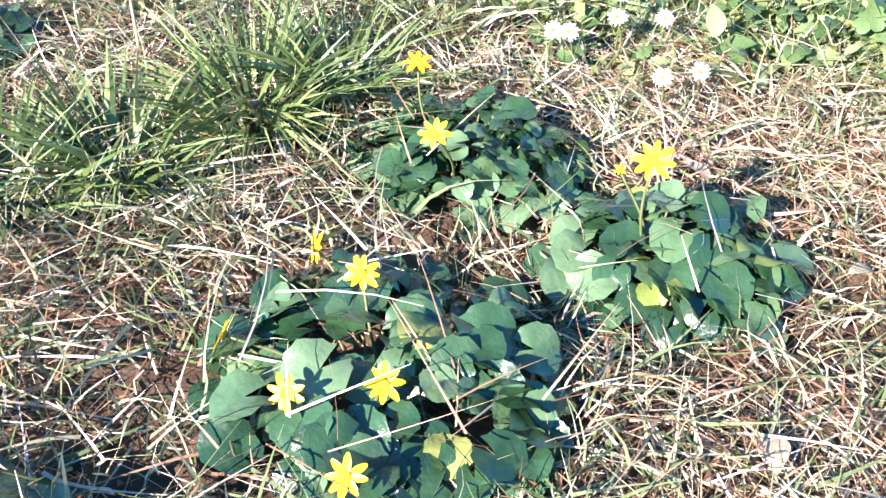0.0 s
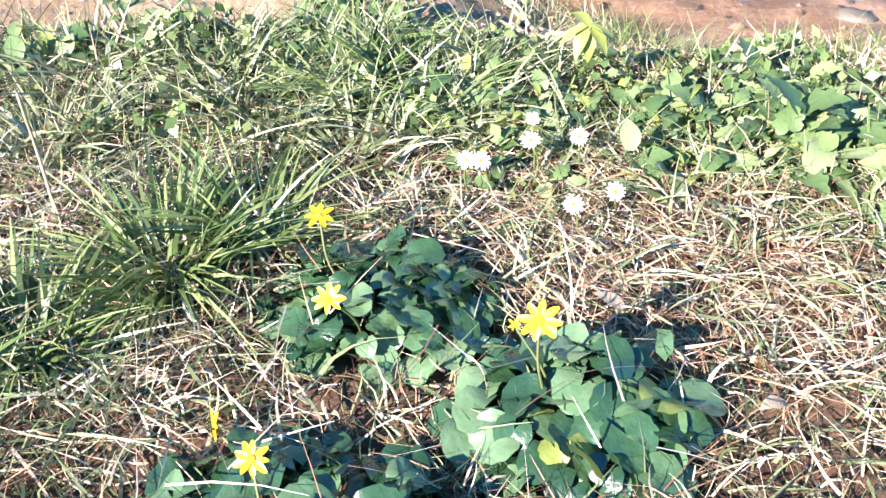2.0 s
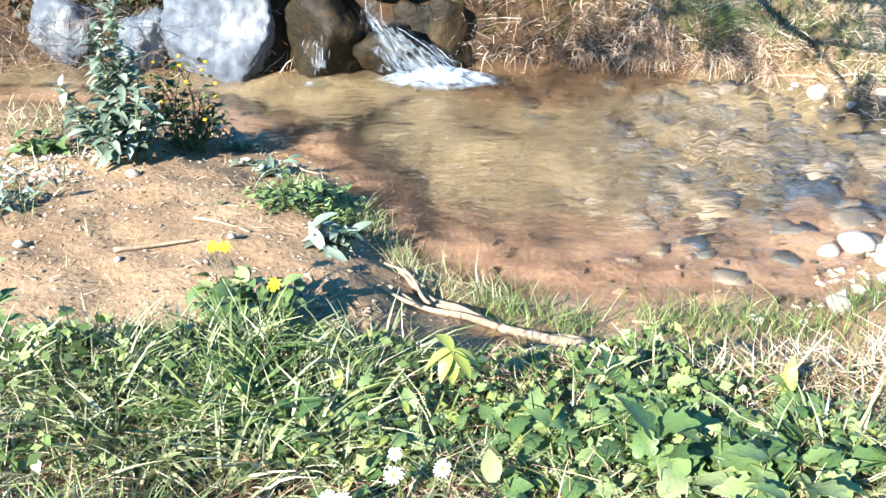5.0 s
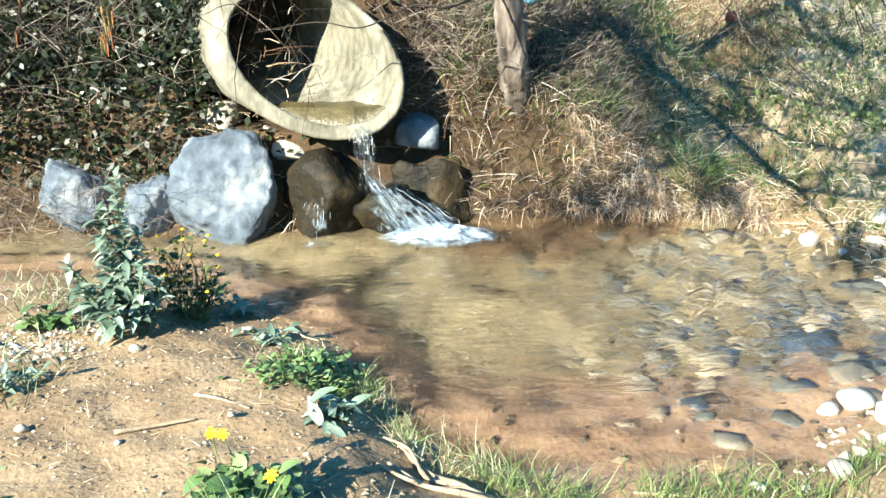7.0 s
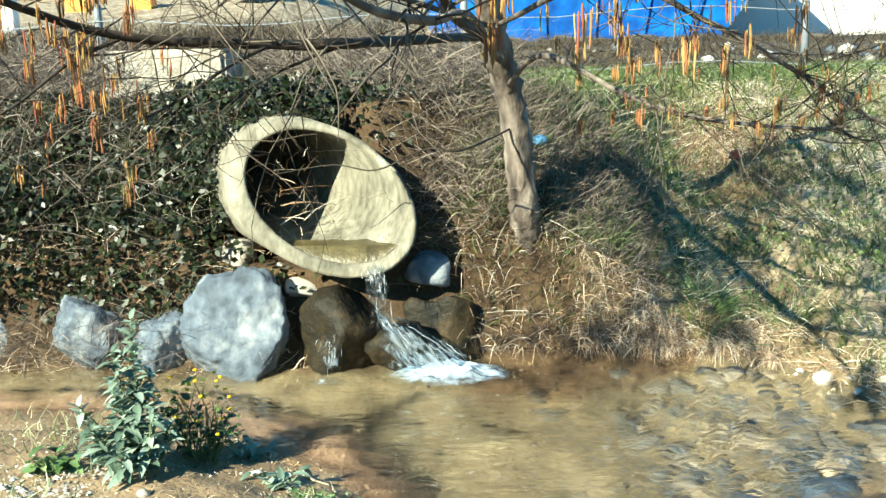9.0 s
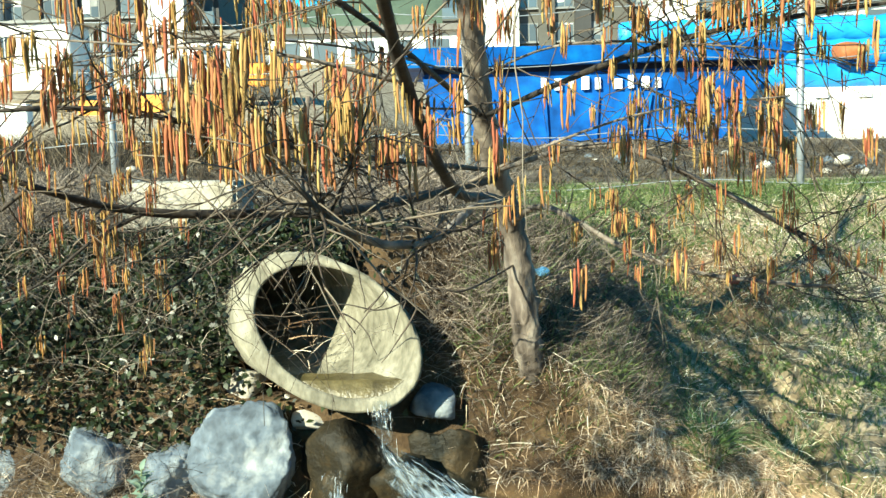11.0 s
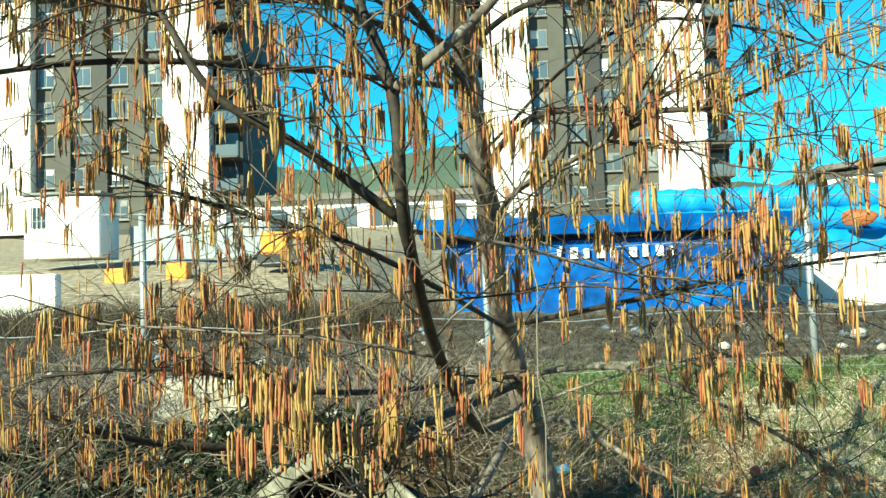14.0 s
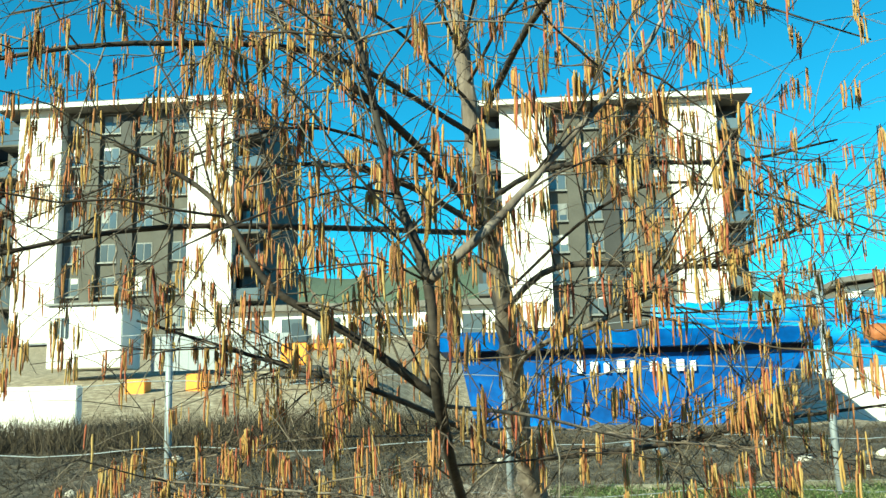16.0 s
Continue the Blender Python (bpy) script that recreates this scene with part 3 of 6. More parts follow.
def wall_hit(q, d):
    """The two distances from q along d at which the pipe's inner wall is met."""
    a0, b0 = q - lie, d.copy()
    a0, b0 = a0 - AX * a0.dot(AX), b0 - AX * b0.dot(AX)
    h = a0.dot(b0) / b0.length_squared
    k = h * h - (a0.length_squared - 0.2355 ** 2) / b0.length_squared
    return -h - math.sqrt(max(k, 0.0)), -h + math.sqrt(max(k, 0.0))


lo, hi = wall_hit(foot, along)
for j in range(9):  # the wet face of the silt at the lip
    q = foot + along * (lo + (hi - lo) * j / 8) - AX * 0.004
    sv.append(q + down * max(0.0, wall_hit(q, down)[1]))
for back in (0.006, 0.04, 0.08, 0.12, 0.16, 0.19):
    c0 = foot - AX * back
    c0 += down * ((foot.z - c0.z) / down.z)
    lo, hi = wall_hit(c0, along)
    for j in range(9):
        sv.append(c0 + along * (lo + (hi - lo) * j / 8) + Vector((0, 0, 0.003 * math.sin(j * 2.1 + back * 40))))
for i in range(6):
    for j in range(8):
        sf.append((i * 9 + j, i * 9 + j + 1, i * 9 + j + 10, i * 9 + j + 9))
mesh("silt", sv, sf, M["silt"], pipe, "wet brown silt in the pipe's bottom")


def spray(n, a, b_, c, w0, w1, seed, thick=(0.0007, 0.0027), jump=0.014):
    """Short torn streaks of water along the way from a over b to c, spreading from w0 to w1."""
    r = np.random.default_rng(seed)
    a, b_, c = np.array(a), np.array(b_), np.array(c)
    VV, FF = [], []
    for k in range(n):
        t0 = r.random() ** 0.9
        span = r.uniform(0.06, 0.32)
        o = np.clip(r.normal() * 0.5, -1, 1)
        lift = abs(r.normal()) * jump
        pts = []
        for t in np.linspace(t0, min(1.04, t0 + span), 5):
            p = a * (1 - t) ** 2 + 2 * b_ * t * (1 - t) + c * t * t
            pts.append(p + np.array([o * (w0 * (1 - t) + w1 * t), r.normal() * 0.006 - lift * 0.6, lift + r.normal() * 0.003]))
        v, f = tube(pts, r.uniform(*thick) * np.array([0.3, 1, 1.2, 0.9, 0.3]), 5, 0.2)
        base = len(VV)
        VV += v
        FF += [tuple(base + i for i in q) for q in f]
    return VV, FF


fall = thing("waterfall", (0.25, 4.0, 0.0), "white water falling from the pipe over wet rocks", "waterfall")
fo = Vector((0.25, 4.0, 0))


def flow_sheet(name, a, b_, c, w0, w1, cover, seed, steps=40, across=26, bulge=0.012, label=""):
    """A torn sheet of running water from a over b to c, w0 to w1 wide to each side."""
    a, b_, c = np.array(a), np.array(b_), np.array(c)
    VV, FL, CO = [], [], []
    for i in range(steps + 1):
        t = i / steps
        p = a * (1 - t) ** 2 + 2 * b_ * t * (1 - t) + c * t * t
        for j in range(across + 1):
            o = 2 * j / across - 1
            k = noise.noise(Vector((o * 4 + seed, t * 5, seed))) + 0.6 * noise.noise(Vector((o * 11 + seed, t * 9, 3)))
            w = (w0 * (1 - t) + w1 * t) * (1 + 0.12 * noise.noise(Vector((seed, t * 6, o))))
            VV.append(Vector(p) + Vector((o * w, -abs(k) * bulge * 0.6, k * bulge + bulge * (1 - o * o))) - fo)
            FL.append((o * w * 26 + seed * 7 + 0.7 * k, t * 3.4 * (1 + w1 * 3) + 0.7 * k, seed))
            CO.append(cover[0] * (1 - t) + cover[1] * t - 0.34 * abs(o) ** 3 - 0.25 * max(0, t - 0.85) / 0.15)
    FF = [(i * (across + 1) + j, i * (across + 1) + j + 1, (i + 1) * (across + 1) + j + 1, (i + 1) * (across + 1) + j) for i in range(steps) for j in range(across)]
    ob = mesh(name, VV, FF, M["white_water"], fall, label)
    ob.data.attributes.new("flow", "FLOAT_VECTOR", "POINT").data.foreach_set("vector", np.array(FL, np.float32).ravel())
    ob.data.attributes.new("cover", "FLOAT", "POINT").data.foreach_set("value", np.array(CO, np.float32))
    return ob


flow_sheet("water_sheet", (0.205, 4.06, 0.445), (0.215, 3.99, 0.445), (0.225, 4.0, 0.25), 0.056, 0.046, (0.26, 0.36), 1)
flow_sheet("water_sheet", (0.205, 4.07, 0.44), (0.215, 4.0, 0.43), (0.225, 4.015, 0.25), 0.05, 0.042, (0.24, 0.40), 2)
flow_sheet("water_sheet", (0.225, 4.01, 0.275), (0.27, 3.99, 0.20), (0.46, 4.06, 0.0), 0.042, 0.14, (0.38, 0.56), 3, bulge=0.026)
flow_sheet("water_sheet", (0.23, 4.02, 0.255), (0.27, 4.02, 0.13), (0.36, 4.08, -0.005), 0.04, 0.12, (0.34, 0.52), 4, bulge=0.022)
flow_sheet("water_sheet", (0.28, 4.08, 0.22), (0.38, 4.10, 0.17), (0.56, 4.14, 0.0), 0.022, 0.07, (0.24, 0.50), 5, bulge=0.02)
flow_sheet("water_sheet", (0.03, 4.05, 0.18), (0.015, 4.01, 0.15), (0.008, 4.02, 0.0), 0.05, 0.065, (0.20, 0.40), 6)
for i, (n, a, b_, c, w0, w1, mt) in enumerate([
    (14, (0.205, 4.055, 0.445), (0.215, 3.985, 0.445), (0.225, 4.0, 0.25), 0.055, 0.05, "foam"),
    (26, (0.23, 4.01, 0.26), (0.28, 3.99, 0.20), (0.48, 4.06, 0.0), 0.045, 0.15, "foam"),
    (8, (0.03, 4.04, 0.17), (0.015, 4.0, 0.14), (0.008, 4.02, 0.0), 0.05, 0.06, "foam"),
    (8, (0.28, 4.07, 0.22), (0.38, 4.08, 0.17), (0.56, 4.13, 0.01), 0.03, 0.06, "foam")]):
    v, f = spray(n, a, b_, c, w0, w1, 30 + i, (0.0004, 0.0013), 0.02)
    mesh("water_streak", [Vector(p) - fo for p in v], f, M[mt], fall)["kind"] = "stuff"


def foam_patch(cx, cy, rx, ry, high, top, seed, label=""):
    """Boiling white water where the fall meets the pool."""
    VV, FL, CO, n = [], [], [], 46
    for i in range(n + 1):
        for j in range(n + 1):
            u, v = 2 * i / n - 1, 2 * j / n - 1
            d = math.hypot(u, v)
            x, y = cx + rx * u, cy + ry * v
            k = noise.noise(Vector((x * 17, y * 17, seed))) + 0.6 * noise.noise(Vector((x * 45, y * 45, seed)))
            VV.append(Vector((x, y, 0.005 + max(0, 1 - d) * (high + high * 0.7 * k))) - fo)
            FL.append((x * 16, y * 34, seed))
            CO.append(top - 0.62 * d * d)
    FF = [(i * (n + 1) + j, (i + 1) * (n + 1) + j, (i + 1) * (n + 1) + j + 1, i * (n + 1) + j + 1) for i in range(n) for j in range(n)]
    ob = mesh("foam", VV, FF, M["white_water"], fall, label)
    ob.data.attributes.new("flow", "FLOAT_VECTOR", "POINT").data.foreach_set("vector", np.array(FL, np.float32).ravel())
    ob.data.attributes.new("cover", "FLOAT", "POINT").data.foreach_set("value", np.array(CO, np.float32))


foam_patch(0.48, 4.08, 0.27, 0.15, 0.055, 0.88, 1, "white foam on the pool")
foam_patch(0.01, 4.0, 0.10, 0.07, 0.012, 0.52, 2, "white foam on the pool")
tagged(fall, kind="")

# pale stones on the shore, stones on the bed
for i, (x, y, s) in enumerate([(1.58, 2.70, .055), (1.50, 2.65, .035), (1.63, 2.60, .05), (1.41, 2.34, .04), (1.49, 2.43, .022), (1.56, 2.45, .03), (1.62, 2.48, .03), (1.89, 3.94, .05), (2.03, 3.70, .04), (2.0, 3.56, .035), (1.95, 3.78, .022), (2.1, 3.85, .05), (1.70, 2.72, .06), (1.22, 2.30, .02), (-0.30, 2.83, .02), (-0.05, 3.05, .022), (-0.42, 2.40, .018), (-0.18, 2.34, .01), (0.05, 2.45, .012)]):
    rock("stone", on(x, y, s * 0.35), (s, s * 0.8, s * 0.62), 40 + i, "pebble", "pale rounded stone on the stream bank", "stone", "pale stones on the shore", rot=37 * i, sub=2, rough=0.15)
r = random.Random(11)
k = 0
while k < 210:
    x, y = r.uniform(0.75, 2.6), r.uniform(2.5, 4.2)
    if r.random() > min(1, max(0.05, (x - 0.9) / 0.7)) or height(x, y) > -0.022:
        continue
    s = r.uniform(0.018, 0.062)
    rock("stone", on(x, y, s * 0.05), (s * r.uniform(1, 1.4), s, s * 0.5), 80 + k, "bedstone", "dark cobble lying under the clear water", "stone", "cobbles on the stream bed", rot=r.uniform(0, 180), sub=2, rough=0.45)
    k += 1
for i, (x, y, s) in enumerate([(0.62, 3.55, .14), (0.30, 3.62, .10), (0.9, 3.15, .05), (0.75, 3.2, .04), (0.6, 3.05, .045), (0.95, 2.95, .05)]):
    rock("stone", on(x, y, -0.01), (s * 1.4, s * .8, s * .35), 180 + i, "slab", "flat brown stone under the clear water", "stone", "flat stones on the stream bed", rot=20 * i, sub=3, rough=0.2)

for i, (x, y, s) in enumerate([(1.61, 3.17, .10), (1.35, 3.11, .06), (1.76, 3.36, .055), (1.58, 3.35, .05)]):
    rock("stone", on(x, y, 0.0), (s * 1.3, s * 0.9, s * 0.55), 210 + i, "darkstone", "dark blue-grey stone just under the water", "stone", "dark stones near the shore", rot=25 + 40 * i, sub=3, rough=0.25)

# a pale washed-out root, sticks
rt = thing("driftwood_root", on(0.6, 2.2), "bleached forked root lying on the sand by the water", "root")
ro = np.array(rt.location)
for pts, w in [([(0.82, 2.06, .11), (0.74, 2.12, .10), (0.66, 2.20, .09), (0.58, 2.25, .085), (0.50, 2.35, .07), (0.43, 2.45, .05)], .012),
               ([(0.66, 2.20, .09), (0.58, 2.21, .08), (0.50, 2.27, .07), (0.42, 2.32, .06)], .009),
               ([(0.60, 2.24, .09), (0.52, 2.24, .08), (0.45, 2.28, .07), (0.40, 2.27, .07)], .007),
               ([(0.74, 2.12, .10), (0.80, 2.10, .11), (0.88, 2.05, .11), (0.95, 2.03, .11)], .006),
               ([(0.55, 2.28, .08), (0.50, 2.31, .10), (0.46, 2.40, .10), (0.40, 2.44, .06)], .006)]:
    q = [(x, y, float(height(x, y)) + 0.012 + max(0, z - 0.09)) for x, y, z in pts]
    P, R = smooth_path(q, np.linspace(w, w * 0.45, len(q)))
    v, f = tube(P, R, 8, 0.12)
    mesh("root_arm", [np.array(p) - ro for p in v], f, M["root"], rt)
for pts, w in [([(-0.20, 2.38), (-0.13, 2.42), (-0.03, 2.44)], .008), ([(-0.07, 2.57), (0.0, 2.54), (0.08, 2.50)], .006), ([(0.95, 2.28), (1.05, 2.26), (1.1, 2.25)], .005), ([(0.05, 3.2), (0.1, 3.1), (0.16, 3.05)], .006)]:
    P, R = smooth_path([(x, y, float(height(x, y)) + w) for x, y in pts], [w] * len(pts))
    v, f = tube(P, R * np.linspace(0.75, .4, len(R)), 7, 0.12)
    tagged(mesh("stick", v, f, M["root"]), "short bleached stick lying on the sand", "stick", "sticks on the sand")


# ---- leaves and flowers ----
def leaf_mesh(name, mat, kind="round", lobes=0):
    """A leaf of length about 1 with its stalk's foot at the origin, lying along +y."""
    V, F = [], []
    if kind == "round":  # heart-shaped, folded a little along the middle
        n = 24
        V.append((0, 0, 0))
        for ring, k in ((0.55, 0), (1.0, 1)):
            for i in range(n + 1):
                a = radians(-162 + 324 * i / n)
                rr = (0.50 + 0.07 * math.cos(a) + 0.020 * math.cos(11 * a)) * ring
                x, y = rr * math.sin(a), rr * math.cos(a)
                V.append((x, y + 0.0, 0.17 * abs(x) - 0.13 * ring * ring * (0.4 + 0.6 * math.cos(a * 2)) + 0.03 * math.sin(5 * a) * k))
        for i in range(n):
            F.append((0, 1 + i, 2 + i))
            F.append((1 + i, n + 2 + i, n + 3 + i, 2 + i))
    else:
        n = 8 if kind != "lobed" else 20
        wid = {"oval": 0.30, "ovate": 0.19, "lance": 0.18, "lobed": 0.26}[kind]
        for i in range(n + 1):
            t = i / n
            w = wid * math.sin(math.pi * min(1, t * 0.93 + 0.07)) ** (0.8 if kind != "lance" else 0.7) * (1.25 - 0.5 * t)
            if kind == "lobed":
                w *= 0.62 + 0.55 * abs(math.sin(math.pi * (3.5 * t + 0.15))) ** 0.7
            z = 0.25 * t - 0.38 * t * t
            V += [(-w, t, z + 0.10 * w / wid * 0.6), (0, t, z), (w, t, z + 0.10 * w / wid * 0.6)]
        for i in range(n):
            a = i * 3
            F += [(a, a + 1, a + 4, a + 3), (a + 1, a + 2, a + 5, a + 4)]
    me = bpy.data.meshes.new(name)
    me.from_pydata(V, [], F)
    me.materials.append(mat)
    me.shade_smooth()
    return me


LM = {
    "cel": leaf_mesh("celandine_leaf", M["celandine"]),
    "cel2": leaf_mesh("celandine_leaf_pale", M["leaf_pale"]),
    "weed": leaf_mesh("weed_leaf", M["weed"], "oval"),
    "weedlobe": leaf_mesh("weed_leaf_lobed", M["weed"], "lobed"),
    "pale": leaf_mesh("pale_leaf", M["leaf_pale"], "ovate"),
    "sage": leaf_mesh("sage_leaf", M["sage"], "lance"),
    "dark": leaf_mesh("dark_leaf", M["bush"], "oval"),
}


def petal_mesh(name, mat, w=0.32):
    V, F = [], []
    for i in range(5):
        t = i / 4
        ww = w * math.sin(math.pi * (0.12 + 0.80 * t)) ** 0.8 * 0.5
        z = 0.10 * t - 0.16 * t * t
        V += [(-ww, 0.15 + 0.85 * t, z + 0.04), (0, 0.15 + 0.85 * t, z), (ww, 0.15 + 0.85 * t, z + 0.04)]
    for i in range(4):
        a = i * 3
        F += [(a, a + 1, a + 4, a + 3), (a + 1, a + 2, a + 5, a + 4)]
    me = bpy.data.meshes.new(name)
    me.from_pydata(V, [], F)
    me.materials.append(mat)
    me.shade_smooth()
    return me


PM = {"yellow": petal_mesh("petal", M["petal"], 0.38), "white": petal_mesh("white_petal", M["white_petal"], 0.26), "orange": petal_mesh("orange_petal", M["orange"], 0.4)}


def dome(name, mat):
    bm = bmesh.new()
    bmesh.ops.create_uvsphere(bm, u_segments=12, v_segments=6, radius=1)
    for v in bm.verts:
        v.co.z *= 0.55
        v.co *= 1 + 0.1 * noise.noise(v.co * 6)
    me = bpy.data.meshes.new(name)
    bm.to_mesh(me)
    bm.free()
    me.materials.append(mat)
    me.shade_smooth()
    return me


DM = {"yellow": dome("flower_center", M["petal_center"])}
rr = random.Random(4)


def stalk(parent, base, top, r0, mat, name="stem", sag=0.0):
    """A thin stalk under a thing at base; places are in the world."""
    b0, t0 = Vector(base), Vector(top)
    mid = (b0 + t0) / 2 + Vector((rr.uniform(-1, 1), rr.uniform(-1, 1), sag)) * (t0 - b0).length * 0.12
    P, R = smooth_path([b0, mid, t0], [r0, r0 * 0.85, r0 * 0.7], 4)
    v, f = tube(P, R, 5)
    o = parent.location
    return mesh(name, [Vector(p) - o for p in v], f, mat, parent)


def flower(parent, at, radius, tilt, az, petals=8, kind="yellow", foot=None, name="flower", center=0.28):
    """A flower head as a part: petals and a centre; tilt from upright towards az."""
    o = parent.location
    head = share(name, DM["yellow"], parent, Matrix.Translation(Vector(at) - o) @ pose(0, 0, 0, 0, 0, az - 180) @ pose(0, 0, 0, tilt) @ Matrix.Scale(radius * center, 4))
    for k in range(petals):
        s = rr.uniform(0.9, 1.08) / center
        share("petal", PM[kind], head, pose(0, 0, -0.1, 0, 0, 360 * k / petals + rr.uniform(-7, 7)) @ pose(0, 0, 0, rr.uniform(-4, 14)) @ Matrix.Scale(s, 4))
    if foot is not None:
        stalk(parent, foot, Vector(at) - Vector((0, 0, radius * 0.1)), 0.0016, M["stem"], "stem", 0.3)
    return head


def leaf_at(parent, me, at, size, az, tilt, roll=0, name="leaf"):
    return share(name, me, parent, Matrix.Translation(Vector(at) - parent.location) @ pose(0, 0, 0, 0, 0, az) @ pose(0, 0, 0, tilt, roll) @ Matrix.Scale(size, 4))


def celandine(cx, cy, rx, ry, n, flowers, seed, big=0.052, pale=0.025, heads=(0.4, 1.0)):
    q = random.Random(seed)
    th = thing("celandine_plant", on(cx, cy), "low clump of glossy dark green celandine with yellow flowers", "flower plant", "celandine clumps in the grass")
    for k in range(n):
        a, rad = q.uniform(0, 2 * math.pi), math.sqrt(q.random())
        x, y = cx + rx * rad * math.cos(a), cy + ry * rad * math.sin(a)
        h = (0.048 * (1 - 0.62 * rad ** 2) + q.uniform(-0.014, 0.012))
        z = float(height(x, y)) + max(0.012, h)
        s = big * q.uniform(0.55, 1.15)
        out = math.degrees(math.atan2(y - cy, x - cx)) - 90 + q.uniform(-70, 70)
        leaf_at(th, LM["cel2"] if q.random() < pale else LM["cel"], (x, y, z), s, out, q.uniform(-30, 20) - 16 * rad, q.uniform(-24, 24))
        if k % 3 == 0:
            stalk(th, on(cx + (x - cx) * 0.45, cy + (y - cy) * 0.45), (x, y, z - 0.003), 0.0014, M["stem"], "leaf_stalk", 0.4)
    for (x, y, z, rad, tilt, az, pt) in flowers:
        flower(th, (x, y, z), rad, tilt, az, pt, "yellow", on(cx * 0.6 + x * 0.4, cy * 0.6 + y * 0.4))
    return th


FA = [(0.30, 0.887, 0.335, .0150, 35, 175, 9), (0.25, 0.943, 0.305, .0150, 70, 120, 8), (0.207, 0.822, 0.315, .0150, 65, 90, 8), (0.269, 0.766, 0.325, .0150, 45, 160, 8), (0.337, 0.779, 0.335, .0150, 40, 190, 8), (0.326, 0.702, 0.330, .0150, 35, 180, 8)]
FB = [(0.335, 1.035, 0.373, .0150, 40, 180, 8), (0.301, 1.161, 0.368, .015, 15, 180, 7)]
FC = [(0.516, 0.984, 0.408, .0175, 40, 170, 8), (0.496, 1.015, 0.373, .006, 30, 170, 6)]
celandine(0.335, 0.82, 0.13, 0.125, 125, FA, 1, 0.047)
celandine(0.365, 1.12, 0.115, 0.095, 150, FB, 2, 0.035)
celandine(0.55, 1.0, 0.105, 0.095, 105, FC, 3, 0.043, 0.05)
celandine(0.105, 0.63, 0.05, 0.05, 22, [], 5, 0.05)
celandine(-0.20, 1.24, 0.06, 0.05, 20, [], 6, 0.04)


def daisy(x, y, z, rad, tilt=20, az=180):
    th = thing("daisy", on(x, y), "small white daisy with a yellow eye in the grass", "flower", "white daisies in the grass")
    flower(th, (x, y, z), rad, tilt, az, 18, "white", on(x + 0.005, y + 0.004), "flower_head", 0.22)


for x, y, z, s in [(0.432, 1.328, .332, .0115), (0.449, 1.318, .338, .0115), (0.503, 1.361, .341, .0125), (0.559, 1.381, .336, .0115), (0.551, 1.251, .332, .0115), (0.598, 1.297, .319, .0115), (0.504, 1.374, .361, .009)]:
    daisy(x, y, z, s, 30 + rr.uniform(-10, 15), 180 + rr.uniform(-30, 30))


def weed(name, cx, cy, rad, n, h, leaf, size, label, seed, category="weed", stems=6, flat=0.0, pale=0.0, group="weeds on the bank"):
    """A loose clump: stems that rise and part, leaves along them, each its own."""
    q = random.Random(seed)
    th = thing(name, on(cx, cy), label, category, group)
    tips = []
    for k in range(stems):
        a = q.uniform(0, 2 * math.pi)
        e = rad * math.sqrt(q.random())
        top = on(cx + e * math.cos(a), cy + e * math.sin(a), h * q.uniform(0.55, 1.0) * (1 - 0.4 * e / rad))
        foot = on(cx + 0.35 * e * math.cos(a), cy + 0.35 * e * math.sin(a))
        stalk(th, foot, top, 0.0022, M["stem"], "stem", 0.2)
        tips.append((foot, top))
    for k in range(n):
        foot, top = tips[k % stems]
        t = q.uniform(0.15, 1.05)
        p = foot.lerp(top, t) + Vector((q.gauss(0, 1), q.gauss(0, 1), q.gauss(0, 0.4))) * rad * 0.18
        p.z = max(p.z, float(height(p.x, p.y)) + 0.008)
        me = LM["pale"] if q.random() < pale else LM[leaf]
        leaf_at(th, me, p, size * q.uniform(0.55, 1.2), q.uniform(0, 360), q.uniform(-25, 45) * (1 - flat), q.uniform(-25, 25))
    return th


# weeds along the edge of the grass
wq = random.Random(21)
for i in range(17):
    x = 0.42 + 0.68 * i / 16 + wq.uniform(-.03, .03)
    y = 1.49 + wq.uniform(-.10, .09)
    weed("weed_clump", x, y, 0.075, 52, wq.uniform(0.035, 0.085), wq.choice(["weed", "weedlobe", "weedlobe"]), wq.uniform(0.018, 0.042), "leafy green weed clump at the grass edge", 100 + i, pale=0.22)
for i, (x, y) in enumerate([(0.50, 1.45), (0.62, 1.45), (0.72, 1.42), (0.85, 1.42), (0.44, 1.42)]):
    weed("weed_clump", x, y, 0.06, 44, 0.045, "weed", 0.022, "low leafy weed clump among daisies", 140 + i, pale=0.3)
for i, (x, y) in enumerate([(0.84, 1.45), (0.96, 1.42), (0.78, 1.50), (0.90, 1.51), (1.02, 1.49)]):
    weed("thistle_weed", x, y, 0.10, 64, 0.08, "weedlobe", 0.060, "broad-leaved green weed at the grass edge", 150 + i, stems=5)
nettle = weed("nettle", 0.567, 1.535, 0.03, 0, 0.14, "pale", 0.05, "yellowish young nettle with drooping pale leaves", 160, stems=1)
for az, t in ((225, -35), (150, -45), (262, -28), (105, -30), (30, 5), (185, -60)):
    leaf_at(nettle, LM["pale"], (0.567, 1.53, 0.405), 0.046, az, t)
th = weed("marigold", 0.175, 2.06, 0.09, 190, 0.16, "weed", 0.045, "bushy green marigold with orange-yellow flowers", 161, "flower plant", stems=13, group="flower plants")
for x, y, z in ((0.253, 1.941, 0.269), (0.095, 2.137, 0.243), (0.127, 2.101, 0.261)):
    flower(th, (x, y, z), 0.014, 40, 170, 9, "orange", (x * 0.5 + 0.09, y * 0.5 + 1.03, z - 0.1))
